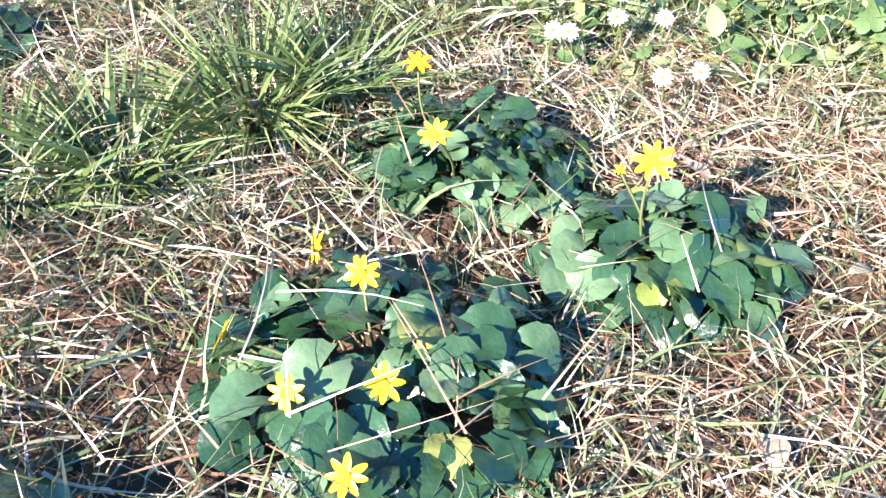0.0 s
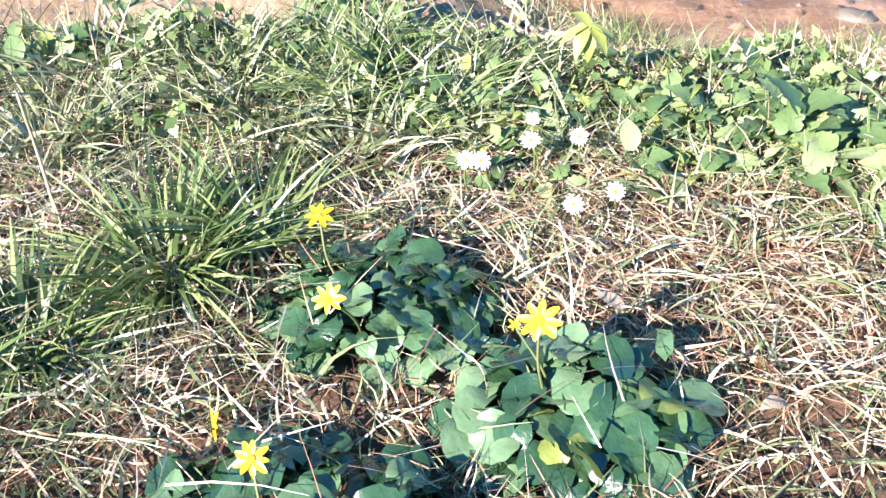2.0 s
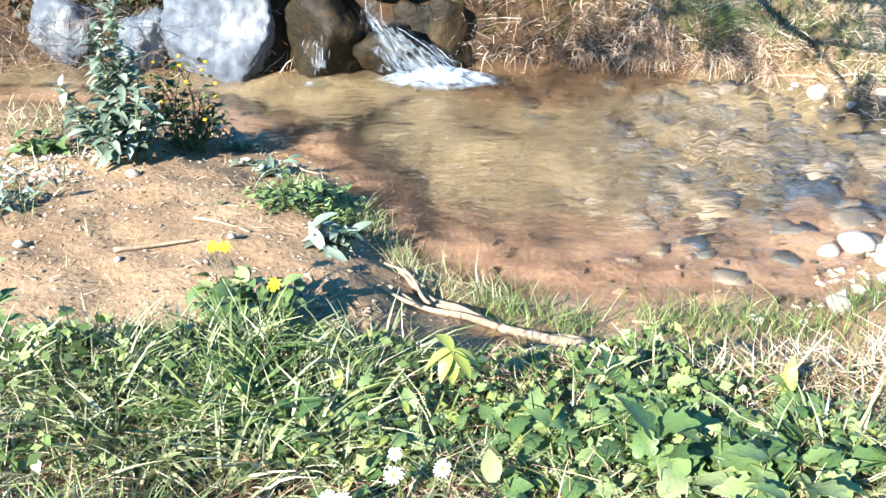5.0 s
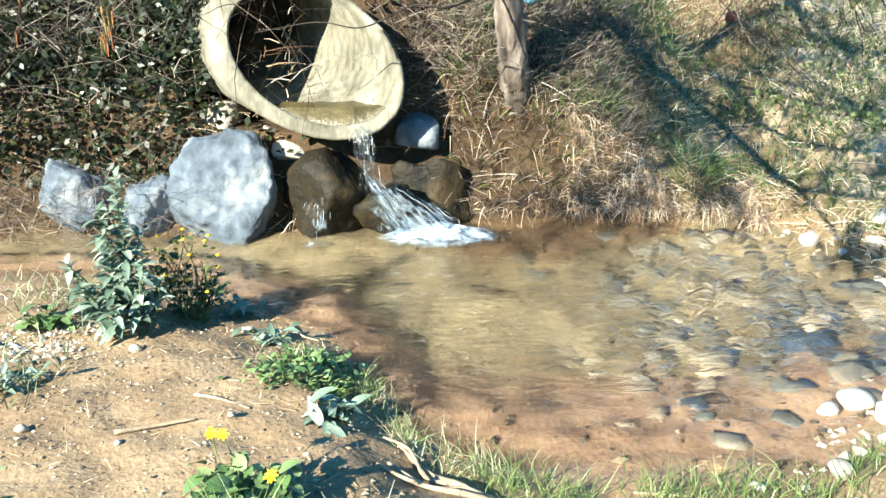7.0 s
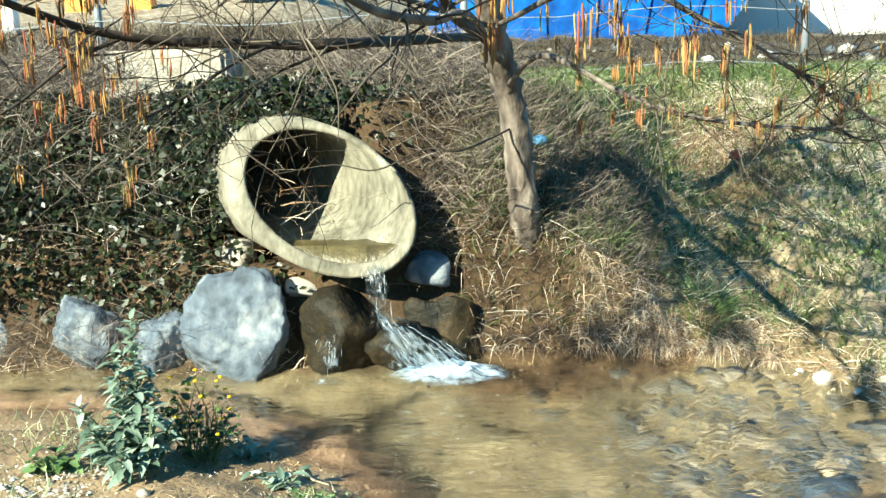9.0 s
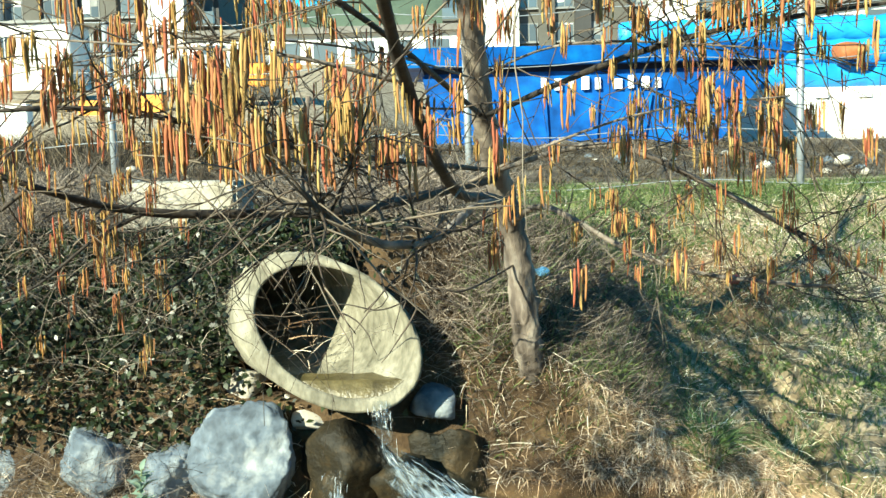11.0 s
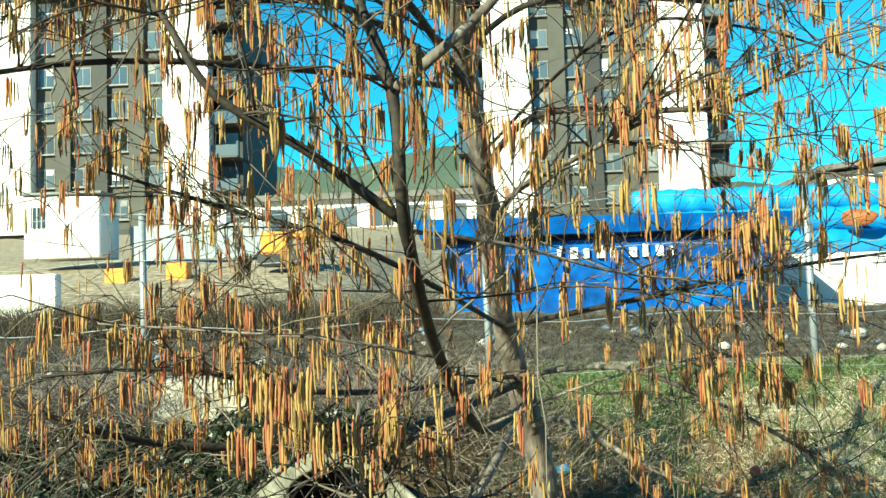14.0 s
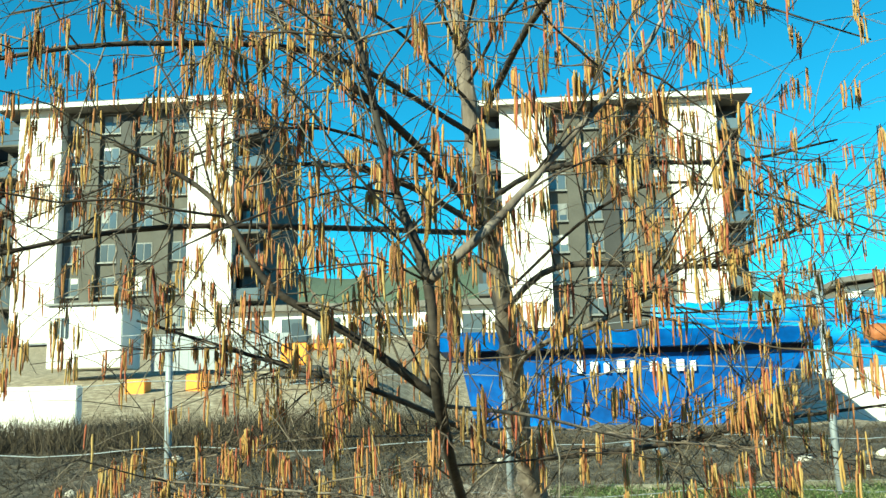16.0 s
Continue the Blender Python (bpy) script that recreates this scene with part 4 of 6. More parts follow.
weed("weed_clump", 0.15, 2.72, 0.15, 230, 0.065, "weed", 0.024, "leafy weed clump on the sandy spit", 162, stems=14)
weed("weed_clump", 0.26, 2.86, 0.09, 110, 0.05, "weed", 0.022, "low weed clump by the waterline", 163, stems=8)
weed("sage_rosette", 0.275, 2.50, 0.07, 44, 0.05, "sage", 0.065, "grey-green rosette on the sand", 164, "rosette", stems=6)
weed("weed_clump", 0.02, 3.02, 0.06, 40, 0.06, "sage", 0.05, "grey-green seedlings by the water", 165, stems=6)
th = weed("yellow_flowered_weed", -0.24, 3.16, 0.13, 320, 0.28, "dark", 0.028, "dark bushy weed with tiny yellow flowers", 166, "bush", stems=26)
q = random.Random(3)
for k in range(26):
    p = (-0.24 + q.gauss(0, .05), 3.15 + q.gauss(0, .05), 0.10 + q.uniform(0.08, 0.24))
    share("flower", DM["yellow"], th, Matrix.Translation(Vector(p) - th.location) @ Matrix.Scale(0.007, 4))
weed("weed_clump", -0.62, 3.0, 0.08, 50, 0.07, "weed", 0.05, "bright green dock at the foot of the silver plant", 167, stems=7)
weed("weed_clump", -0.15, 3.30, 0.08, 40, 0.07, "sage", 0.05, "grey-green weed on the spit", 168, stems=7)
weed("weed_clump", -0.55, 2.62, 0.10, 60, 0.06, "sage", 0.04, "low pale weeds on the spit", 169, stems=8)
weed("weed_clump", -0.22, 1.62, 0.10, 60, 0.09, "weed", 0.045, "bright green leaf clump at the grass edge", 170, stems=8, pale=0.3)
weed("weed_clump", -0.05, 1.72, 0.08, 50, 0.08, "weedlobe", 0.045, "green leaf clump at the grass edge", 171, stems=8)

# silver upright plant
sg = thing("mullein_plant", on(-0.36, 2.96), "silvery grey-green upright plant with narrow leaves", "plant")
q = random.Random(8)
for k, (dx, dy, h) in enumerate([(0.0, 0.05, .46), (-.07, .03, .36), (.07, 0.0, .22), (-.19, .0, .20), (-.13, -.04, .15), (.11, .04, .16), (-.02, -.08, .12), (.03, .09, .30), (-.10, .08, .26)]):
    foot, top = on(-0.36 + dx * 0.35, 2.96 + dy * 0.4), on(-0.36 + dx * 0.8, 2.96 + dy, h)
    stalk(sg, foot, top, 0.0026, M["stem"], "stem")
    m = int(h * 215)
    for j in range(m):
        t = 0.12 + 0.88 * j / m
        p = foot.lerp(top, t)
        leaf_at(sg, LM["sage"], p, 0.066 * (1.15 - 0.5 * t) * q.uniform(.55, 1.25), 137.5 * j + q.uniform(-45, 45), q.uniform(-30, 50), q.uniform(-15, 15))

# dry pale stalks
for x0, y0, x1, y1, h in [(-0.102, 1.685, -0.16, 1.70, 0.24), (-0.10, 1.69, -0.13, 1.66, 0.16)]:
    th = thing("dry_stalk", on(x0, y0), "dry pale weed stalk with a few leaves", "stalk", "dry stalks")
    stalk(th, on(x0, y0), on(x1, y1, h), 0.004, M["dry"])
    for k in range(9):
        leaf_at(th, LM["weed"], on(x0, y0, h * 0.1 * k * 0.8), 0.035, 130 * k, 20)
for x, y, h, dx in [(-0.02, 1.24, 0.17, 0.0), (1.02, 1.62, .12, .06)]:
    th = thing("dry_stalk", on(x, y), "thin straw-coloured upright stalk in the grass", "stalk", "dry stalks")
    stalk(th, on(x, y), on(x + dx, y, h), 0.0022, M["dry"])
th = weed("broad_leaf", 1.03, 1.60, 0.02, 0, 0.03, "pale", .1, "single tall pale green leaf blade", 175, "leaf", stems=1, group="")
leaf_at(th, LM["pale"], on(1.03, 1.60, 0.02), 0.06, -25, 72)
# a dead leaf and litter
for i, (x, y, s) in enumerate([(0.367, 1.304, .04), (0.60, 1.13, .035), (0.735, 1.02, .03), (0.62, .82, .04)]):
    th = thing("dead_leaf", on(x, y), "curled pale dead leaf on the grass", "leaf", "dead leaves")
    leaf_at(th, leaf_mesh("dead", M["dry"], "oval"), on(x, y, 0.018), s, 60 * i, 15, 10)


# ---- grass ----
def field(name, n, xr, yr, keep, L, W, mat, label, category, up=0.6, lift=0.0, bend=(0.1, 0.7), seg=3, seed=0, kind="stuff"):
    """Blades strewn over the ground where keep(x, y) lets them stand; up: 1 upright, 0 lying."""
    global rng
    rng = np.random.default_rng(seed)
    x, y = rng.uniform(*xr, n), rng.uniform(*yr, n)
    ok = rng.random(n) < keep(x, y)
    x, y = x[ok], y[ok]
    n = len(x)
    P = np.stack([x, y, height(x, y) + lift * rng.random(n)], 1)
    D = rng.normal(size=(n, 3)) * (1 - up)
    D[:, 2] = np.abs(D[:, 2]) * 0.5 + up
    D = unit(D)
    B = rng.normal(size=(n, 3))
    B[:, 2] = -0.6
    B = unit(B)
    V, F = strips(P, D, B, rng.uniform(*L, n), rng.uniform(*W, n), rng.uniform(*bend, n), seg)
    ob = quads(name, V, F, M[mat])
    return tagged(ob, label, category, kind=kind)


CLUMPS = [(0.335, 0.82, 0.13, 0.12), (0.365, 1.12, 0.11, 0.10), (0.55, 1.0, 0.10, 0.09)]


def clear(x, y):
    k = np.ones_like(x)
    for cx, cy, rx, ry in CLUMPS:
        k = np.where(((x - cx) / rx) ** 2 + ((y - cy) / ry) ** 2 < 1, 0.10, k)
    return k


def edge(y, at, w):
    return np.clip((at - y) / w, 0, 1)


patch = lambda x, y, f, s: 0.5 + 0.5 * wave(x, y, f, s)
field("straw", 78000, (-0.7, 1.5), (0.4, 1.95), lambda x, y: clear(x, y) * edge(y, 1.85, 0.4) * (0.12 + 0.88 * patch(x, y, 9, 1) * (0.4 + 0.6 * patch(x, y, 31, 6))), (0.02, 0.07), (0.0008, 0.0026), "straw", "matted dry straw-coloured grass", "dry grass", 0.12, 0.02, bend=(0.1, 1.5), seed=1)
field("grass", 40000, (-0.7, 1.5), (0.35, 2.0), lambda x, y: clear(x, y) * edge(y, 1.85, 0.25) * (0.08 + 0.72 * patch(x, y, 7, 4)), (0.025, 0.085), (0.0012, 0.003), "grass", "short grey-green meadow grass", "grass", 0.3, 0.01, seed=2)
field("grass", 9000, (-0.9, 1.5), (1.4, 2.05), lambda x, y: (0.25 + 0.75 * patch(x, y, 8, 2)) * np.where(x > 0.3, edge(y, 1.75, 0.2), edge(y, 1.95, 0.2)), (0.05, 0.12), (0.002, 0.0045), "grass", "longer grass along the top of the slope", "grass", 0.5, 0.0, seed=3)
field("straw", 9000, (0.55, 1.7), (1.35, 2.2), lambda x, y: np.clip((x - 0.55) / 0.5, 0, 1) * edge(y, np.interp(x, [0.5, 0.9, 1.15, 1.4], [1.7, 1.75, 1.95, 2.2]), 0.12), (0.03, 0.09), (0.0015, 0.0035), "straw", "sun-bleached grass at the stream edge", "dry grass", 0.3, 0.0, seed=4)
field("grass", 3300, (0.62, 1.75), (2.0, 2.42), lambda x, y: np.exp(-((y - np.interp(x, SX, SY) + 0.14) / 0.09) ** 2) * np.where((x > 0.86) & (x < 0.96), 0.2, 1), (0.04, 0.10), (0.0016, 0.0032), "lush", "fresh green grass along the waterline", "grass", 0.7, 0.0, seed=5)
field("grass", 2500, (0.3, 0.7), (2.3, 2.95), lambda x, y: np.exp(-((y - np.interp(x, SX, SY) + 0.08) / 0.07) ** 2), (0.04, 0.09), (0.0015, 0.003), "grass", "thin grass along the spit's edge", "grass", 0.6, 0.0, seed=6)
field("grass", 3500, (-1.6, -0.45), (2.5, 3.7), lambda x, y: 0.6 * patch(x, y, 6, 3), (0.03, 0.09), (0.002, 0.004), "grass", "patchy grass on the spit", "grass", 0.6, 0.0, seed=7)

field("grass", 11000, (-0.7, 1.5), (0.4, 1.5), lambda x, y: clear(x, y) * (0.25 + 0.75 * patch(x, y, 10, 7)), (0.03, 0.09), (0.0018, 0.0044), "grass", "broad grey-green blades lying in the turf", "grass", 0.22, 0.022, bend=(0.1, 0.9), seg=4, seed=53)
field("straw", 3600, (-0.7, 1.5), (0.4, 1.5), lambda x, y: clear(x, y) * (0.25 + 0.75 * patch(x, y, 8, 9)), (0.025, 0.075), (0.0016, 0.0036), "straw", "broad bleached blades lying in the turf", "dry grass", 0.12, 0.026, bend=(0.3, 1.4), seg=5, seed=54)
field("moss", 60000, (-0.7, 1.5), (0.4, 1.6), lambda x, y: np.clip(patch(x, y, 10, 3) * patch(x, y, 23, 8) * 3 - 1.3, 0, 1), (0.004, 0.011), (0.0012, 0.0026), "moss", "yellow-green moss cushions in the turf", "moss", 0.5, 0.004, seg=2, seed=55)
field("litter", 34000, (-0.7, 1.5), (0.4, 1.9), lambda x, y: clear(x, y) * edge(y, 1.9, 0.4) * patch(x, y, 13, 5), (0.012, 0.05), (0.0008, 0.0026), "russet", "brown thatch and dead stems between the grass", "thatch", 0.1, 0.018, seed=51)
field("straw", 150, (0.2, 0.65), (0.7, 1.22), lambda x, y: (clear(x, y) < 0.5) * 0.8, (0.05, 0.13), (0.0012, 0.0026), "straw", "stray straws lying over the leaves", "straw", 0.10, 0.0, bend=(0, 0.3), seed=52).location.z = 0.052


def tuft(x, y, n, h, spreadr, mat, label, seed, group="green grass tufts", wd=(0.0034, 0.0088), up=0.75):
    global rng
    n = int(n * 0.6)
    rng = np.random.default_rng(seed)
    a, e = rng.uniform(0, 2 * np.pi, n), spreadr * np.sqrt(rng.random(n))
    px, py = x + e * np.cos(a), y + e * np.sin(a)
    P = np.stack([px, py, height(px, py)], 1)
    D = unit(np.stack([np.cos(a) * (1 - up) * 2 + rng.normal(size=n) * 0.25, np.sin(a) * (1 - up) * 2 + rng.normal(size=n) * 0.25, np.full(n, 1.0)], 1))
    B = unit(np.stack([np.cos(a), np.sin(a), np.full(n, -0.8)], 1))
    V, F = strips(P, D, B, h * rng.uniform(0.5, 1.1, n), rng.uniform(*wd, n), rng.uniform(0.2, 0.8, n), 4)
    o = on(x, y)
    ob = quads("grass_tuft", V - np.array(o), F, M[mat])
    ob.location = o
    return tagged(ob, label, "grass tuft", group)


for i, (x, y, n, h, s) in enumerate([(0.13, 1.17, 420, .13, .055), (0.03, 1.05, 300, .12, .045), (0.20, 1.24, 260, .12, .05), (-0.06, 0.99, 180, .12, .05), (0.10, 1.53, 160, .11, .07), (-0.1, 1.4, 160, .11, .06), (0.29, 1.40, 110, .09, .06), (0.36, 1.47, 130, .10, .06), (0.70, 1.36, 110, .09, .07), (0.88, 1.33, 110, .10, .06), (0.16, 1.66, 220, .10, .08), (0.0, 1.74, 260, .10, .07), (0.32, 1.68, 200, .09, .07), (0.45, 1.7, 220, .12, .06), (1.05, 1.45, 200, .12, .07), (0.26, 1.55, 260, .12, .07), (0.16, 1.48, 240, .11, .07), (0.36, 1.58, 260, .12, .07), (0.05, 1.62, 240, .11, .07), (-0.12, 1.58, 220, .11, .08), (0.24, 1.74, 240, .11, .08), (0.42, 1.52, 180, .11, .05)]):
    tuft(x, y, n, h, s, "lush" if i in (0, 1, 2, 3, 9, 15, 17, 20) else "grass", "arching green grass tuft on the bank", 300 + i)

field("terrace_straw", 60000, (-9, 9), (6.1, 17), lambda x, y: (y > np.interp(x, [0.7, 1.4], [6.1, 8.3])) * (0.4 + 0.6 * patch(x, y, 1.5, 5)), (0.08, 0.30), (0.004, 0.010), "thatch", "dead weeds and brushwood on the terrace", "dry grass", 0.4, 0.0, seed=24)

field("terrace_weeds", 26000, (-16, -0.4), (14, 19.5), lambda x, y: 0.35 + 0.65 * patch(x, y, 1.1, 3), (0.35, 0.75), (0.006, 0.014), "thatch", "tall dead weeds along the terrace rim", "dry grass", 0.65, 0.0, bend=(0.1, 0.4), seed=25)
field("straw", 5000, (-1.8, -0.1), (3.95, 4.5), lambda x, y: np.exp(-((y - np.interp(x, TX, TY) - 0.06) / 0.08) ** 2), (0.06, 0.2), (0.002, 0.004), "straw", "dead grass between the boulders", "dry grass", 0.35, 0.0, bend=(0.4, 1.1), seed=31)
field("straw", 3200, (-1.2, 0.7), (2.05, 3.4), lambda x, y: 0.5 * (y < np.interp(x, SX, SY) - 0.02) * patch(x, y, 5, 8), (0.015, 0.05), (0.001, 0.003), "dry", "scattered straw litter on the sand", "litter", 0.03, 0.006, bend=(0.0, 0.4), seg=2, seed=32)


def gravel(name, n, xr, yr, keep, size, mat, label, seed):
    """Small six-cornered stones on the ground, joined."""
    r = np.random.default_rng(seed)
    x, y = r.uniform(*xr, n), r.uniform(*yr, n)
    ok = r.random(n) < keep(x, y)
    x, y = x[ok], y[ok]
    n = len(x)
    s = r.uniform(*size, n) * r.uniform(0.4, 1, n)
    P = np.stack([x, y, height(x, y) + s * 0.25], 1)
    O = np.array([[1, 0, 0], [0, 1, 0], [-1, 0, 0], [0, -1, 0], [0, 0, 0.7], [0, 0, -0.7]])
    J = O[None] * s[:, None, None] * r.uniform(0.6, 1.3, (n, 6, 1)) + r.normal(size=(n, 6, 3)) * s[:, None, None] * 0.15
    V = (P[:, None] + J).reshape(-1, 3)
    T = np.array([[0, 1, 4, 4], [1, 2, 4, 4], [2, 3, 4, 4], [3, 0, 4, 4], [1, 0, 5, 5], [2, 1, 5, 5], [3, 2, 5, 5], [0, 3, 5, 5]])
    F = (np.arange(n)[:, None, None] * 6 + T[None]).reshape(-1, 4)
    me = bpy.data.meshes.new(name)
    me.from_pydata(V.tolist(), [], F[:, :3].tolist())
    me.materials.append(M[mat])
    return tagged(new(name, me), label, "gravel", kind="stuff")


onspit = lambda x, y: (y < np.interp(x, SX, SY) - 0.01) * (0.25 + 0.75 * patch(x, y, 6, 4))
gravel("gravel", 7000, (-1.2, 0.6), (2.0, 3.6), onspit, (0.002, 0.008), "grit", "fine gravel scattered over the sand", 41)
gravel("gravel", 900, (-0.85, -0.4), (2.75, 3.05), lambda x, y: np.exp(-((x + 0.62) ** 2 + (y - 2.9) ** 2) / 0.02), (0.005, 0.014), "pebble_joined", "heap of pale gravel at the spit's edge", 42)
gravel("gravel", 2200, (-0.6, 2.4), (2.3, 4.4), lambda x, y: (height(x, y) < 0.0) * (0.2 + 0.8 * sm((x - 0.4) / 1.0)), (0.006, 0.022), "grit_dark", "pebbles and silt lumps on the stream bed", 43)
gravel("gravel", 1500, (1.3, 2.6), (2.2, 4.1), lambda x, y: np.exp(-(np.minimum(abs(y - np.interp(x, SX, SY)), abs(y - np.interp(x, TX, TY))) / 0.12) ** 2), (0.006, 0.02), "pebble_joined", "pale shingle at the stream's edge", 44)
gravel("clods", 4000, (-0.6, 1.4), (0.45, 1.7), lambda x, y: 0.7 * patch(x, y, 11, 6), (0.003, 0.010), "grit_dark", "crumbs of soil between the grass", 45)

for i, (x0, x1, y0, y1) in enumerate([(-5, -0.7, -2, 1.95), (1.5, 6, -2, 2.1), (-0.7, 1.5, -2, 0.4)]):
    field("meadow", 40000, (x0, x1), (y0, y1), lambda x, y: 0.5 + 0.5 * patch(x, y, 3, 2), (0.05, 0.14), (0.003, 0.008), "grass" if i != 1 else "straw", "rough meadow grass round the viewpoint", "grass", 0.4, 0.0, seed=71 + i)
field("meadow", 20000, (-7, -1.8), (4.4, 8), lambda x, y: 0.7 + 0 * x, (0.08, 0.2), (0.004, 0.010), "thatch", "rough dead grass along the far bank", "dry grass", 0.4, 0.0, seed=75)
for i, (x, y) in enumerate([(0.10, 2.78), (0.22, 2.66), (0.16, 2.86), (0.30, 2.78)]):
    tuft(x, y, 130, 0.05, 0.06, "lush", "short green grass tuft on the sandy spit", 380 + i, "grass tufts on the spit")

# ---- far bank ----
field("grass", 110000, (0.5, 4.6), (3.4, 8.9), lambda x, y: (y > np.interp(x, TX, TY) + 0.03) * (0.10 + 0.90 * patch(x, y, 4, 2)) * np.interp(x, [1.2, 1.7], [1, 0.45]) ** np.clip(7.2 - y, 0, 1), (0.05, 0.15), (0.003, 0.007), "bank_green", "rough green grass on the steep far bank", "grass", 0.55, 0.0, seed=11)
field("straw", 130000, (0.5, 4.6), (3.3, 8.8), lambda x, y: (y > np.interp(x, TX, TY) + 0.02) * (0.08 + 0.92 * patch(x, y, 5, 7) * (0.3 + 0.7 * patch(x, y, 12, 2))) * np.clip((x - 0.95) / 0.7, 0.05, 1) * np.clip(1.25 - (y - 4.3) / 4.5, 0.35, 1), (0.05, 0.15), (0.0018, 0.0045), "bank_straw", "dry grass hanging on the far bank", "dry grass", 0.35, 0.0, bend=(0.5, 1.1), seed=12)
field("straw", 16000, (0.5, 2.6), (3.2, 4.6), lambda x, y: np.clip((x - 1.1) / 0.5, 0.07, 1) * np.exp(-((y - np.interp(x, TX, TY) - 0.08) / 0.06) ** 2), (0.08, 0.2), (0.002, 0.005), "straw", "matted dry roots and grass over the waterline", "dry grass", 0.15, 0.05, bend=(0.9, 1.4), seed=13)
field("russet_grass", 9000, (1.2, 2.9), (4.5, 7.0), lambda x, y: np.exp(-((x - 2.0) / 0.28) ** 2 - ((y - 5.7) / 0.45) ** 2), (0.10, 0.26), (0.002, 0.0045), "russet", "red-brown dead grass on the far bank", "dry grass", 0.6, 0.0, bend=(0.3, 0.9), seed=18)
field("straw", 9000, (-2.2, 3.5), (5.2, 7.5), lambda x, y: (x < 0.95) * (0.5 + 0.3 * patch(x, y, 2, 1)), (0.05, 0.16), (0.003, 0.007), "thatch", "dry grass along the terrace edge", "dry grass", 0.45, 0.0, seed=14)
field("brush", 21000, (-1.9, 0.75), (4.2, 5.7), lambda x, y: (y > np.interp(x, TX, TY) + 0.05) * 0.8 * (np.abs((x + 0.03) * 0.788 + (y - 4.2) * 0.615) > 0.33), (0.10, 0.38), (0.0015, 0.004), "bramble", "tangle of dead grey-brown bramble on the bank", "brushwood", 0.25, 0.24, bend=(-0.2, 0.9), seg=4, seed=15)
field("brush", 1500, (-1.7, -0.5), (4.08, 4.3), lambda x, y: 0.35 + 0.65 * patch(x, y, 11, 5), (0.08, 0.26), (0.0012, 0.003), "bramble", "grey dead twigs over the low boulders", "brushwood", 0.4, 0.22, bend=(0.2, 1.2), seg=4, seed=17)
field("brush", 15000, (0.36, 1.4), (4.22, 5.2), lambda x, y: (y > np.interp(x, TX, TY)) * 0.8, (0.05, 0.2), (0.0018, 0.0036), "bramble", "dead twigs round the tree's foot", "brushwood", 0.3, 0.02, bend=(-0.2, 0.9), seg=3, seed=16)
rng = np.random.default_rng(91)
n = 15000
fx = rng.uniform(0.52, 1.78, n)
fy = np.interp(fx, TX, TY) + 0.01 + 0.13 * rng.random(n) ** 1.3
keep = rng.random(n) < (0.05 + 0.95 * patch(fx, fx, 13, 3) ** 2) * np.clip((fx - 0.8) / 0.5, 0.12, 1)
fx, fy = fx[keep], fy[keep]
n = len(fx)
V, F = strips(np.stack([fx, fy, height(fx, fy) + 0.01], 1), unit(np.stack([rng.normal(size=n) * 0.6, -0.6 + 0.4 * rng.normal(size=n), 0.3 + 0.5 * rng.random(n)], 1)), unit(np.stack([rng.normal(size=n) * 0.2, np.full(n, -0.15), np.full(n, -1.0)], 1)), rng.uniform(0.035, 0.14, n), rng.uniform(0.0018, 0.0048, n), rng.uniform(0.4, 1.5, n), 5)
tagged(quads("straw_fringe", V, F, M["straw"]), "pale dead grass hanging over the waterline", "dry grass", kind="stuff")
for i, (x, y, n, h, s, mt) in enumerate([(1.55, 4.38, 560, .18, .07, "lush"), (1.15, 4.55, 200, .14, .06, "lush"), (0.62, 4.42, 140, .10, .08, "bank_green"), (0.95, 4.44, 160, .10, .08, "bank_green"), (1.85, 4.25, 220, .12, .08, "grass"), (2.1, 7.5, 700, .20, .40, "bank_green"), (2.7, 7.7, 700, .20, .40, "bank_green"), (3.2, 7.5, 600, .20, .40, "bank_green"), (2.4, 6.9, 500, .18, .35, "bank_green"), (1.7, 6.4, 400, .17, .3, "bank_green"), (1.6, 5.3, 260, .15, .15, "lush"), (1.0, 5.0, 200, .14, .1, "bank_green"), (1.2, 5.2, 200, .15, .12, "bank_green"), (0.62, 4.6, 160, .14, .07, "grass"), (1.9, 4.9, 200, .14, .12, "grass")]):
    tuft(x, y, n, h, s, mt, "green grass tuft on the far bank", 340 + i, "grass tufts on the far bank", (0.003, 0.006))


def leaf_cloud(name, n, pick, size, mat, label, category, seed):
    """Many small pointed leaves, each four-cornered and folded, joined into one."""
    r = np.random.default_rng(seed)
    P = pick(r, n)
    n = len(P)
    N = unit(r.normal(size=(n, 3)) + np.array([0, -0.5, 0.7]))
    U = unit(np.cross(N, r.normal(size=(n, 3))))
    W = np.cross(N, U)
    s = r.uniform(*size, n)[:, None]
    a, b_, c, d = P - U * s, P + W * s * 0.62 + N * s * 0.15, P + U * s, P - W * s * 0.62 + N * s * 0.15
    V = np.stack([a, b_, c, d], 1).reshape(-1, 3)
    F = np.arange(n * 4).reshape(-1, 4)
    return tagged(quads(name, V, F, M[mat], smooth=False), label, category, kind="stuff")


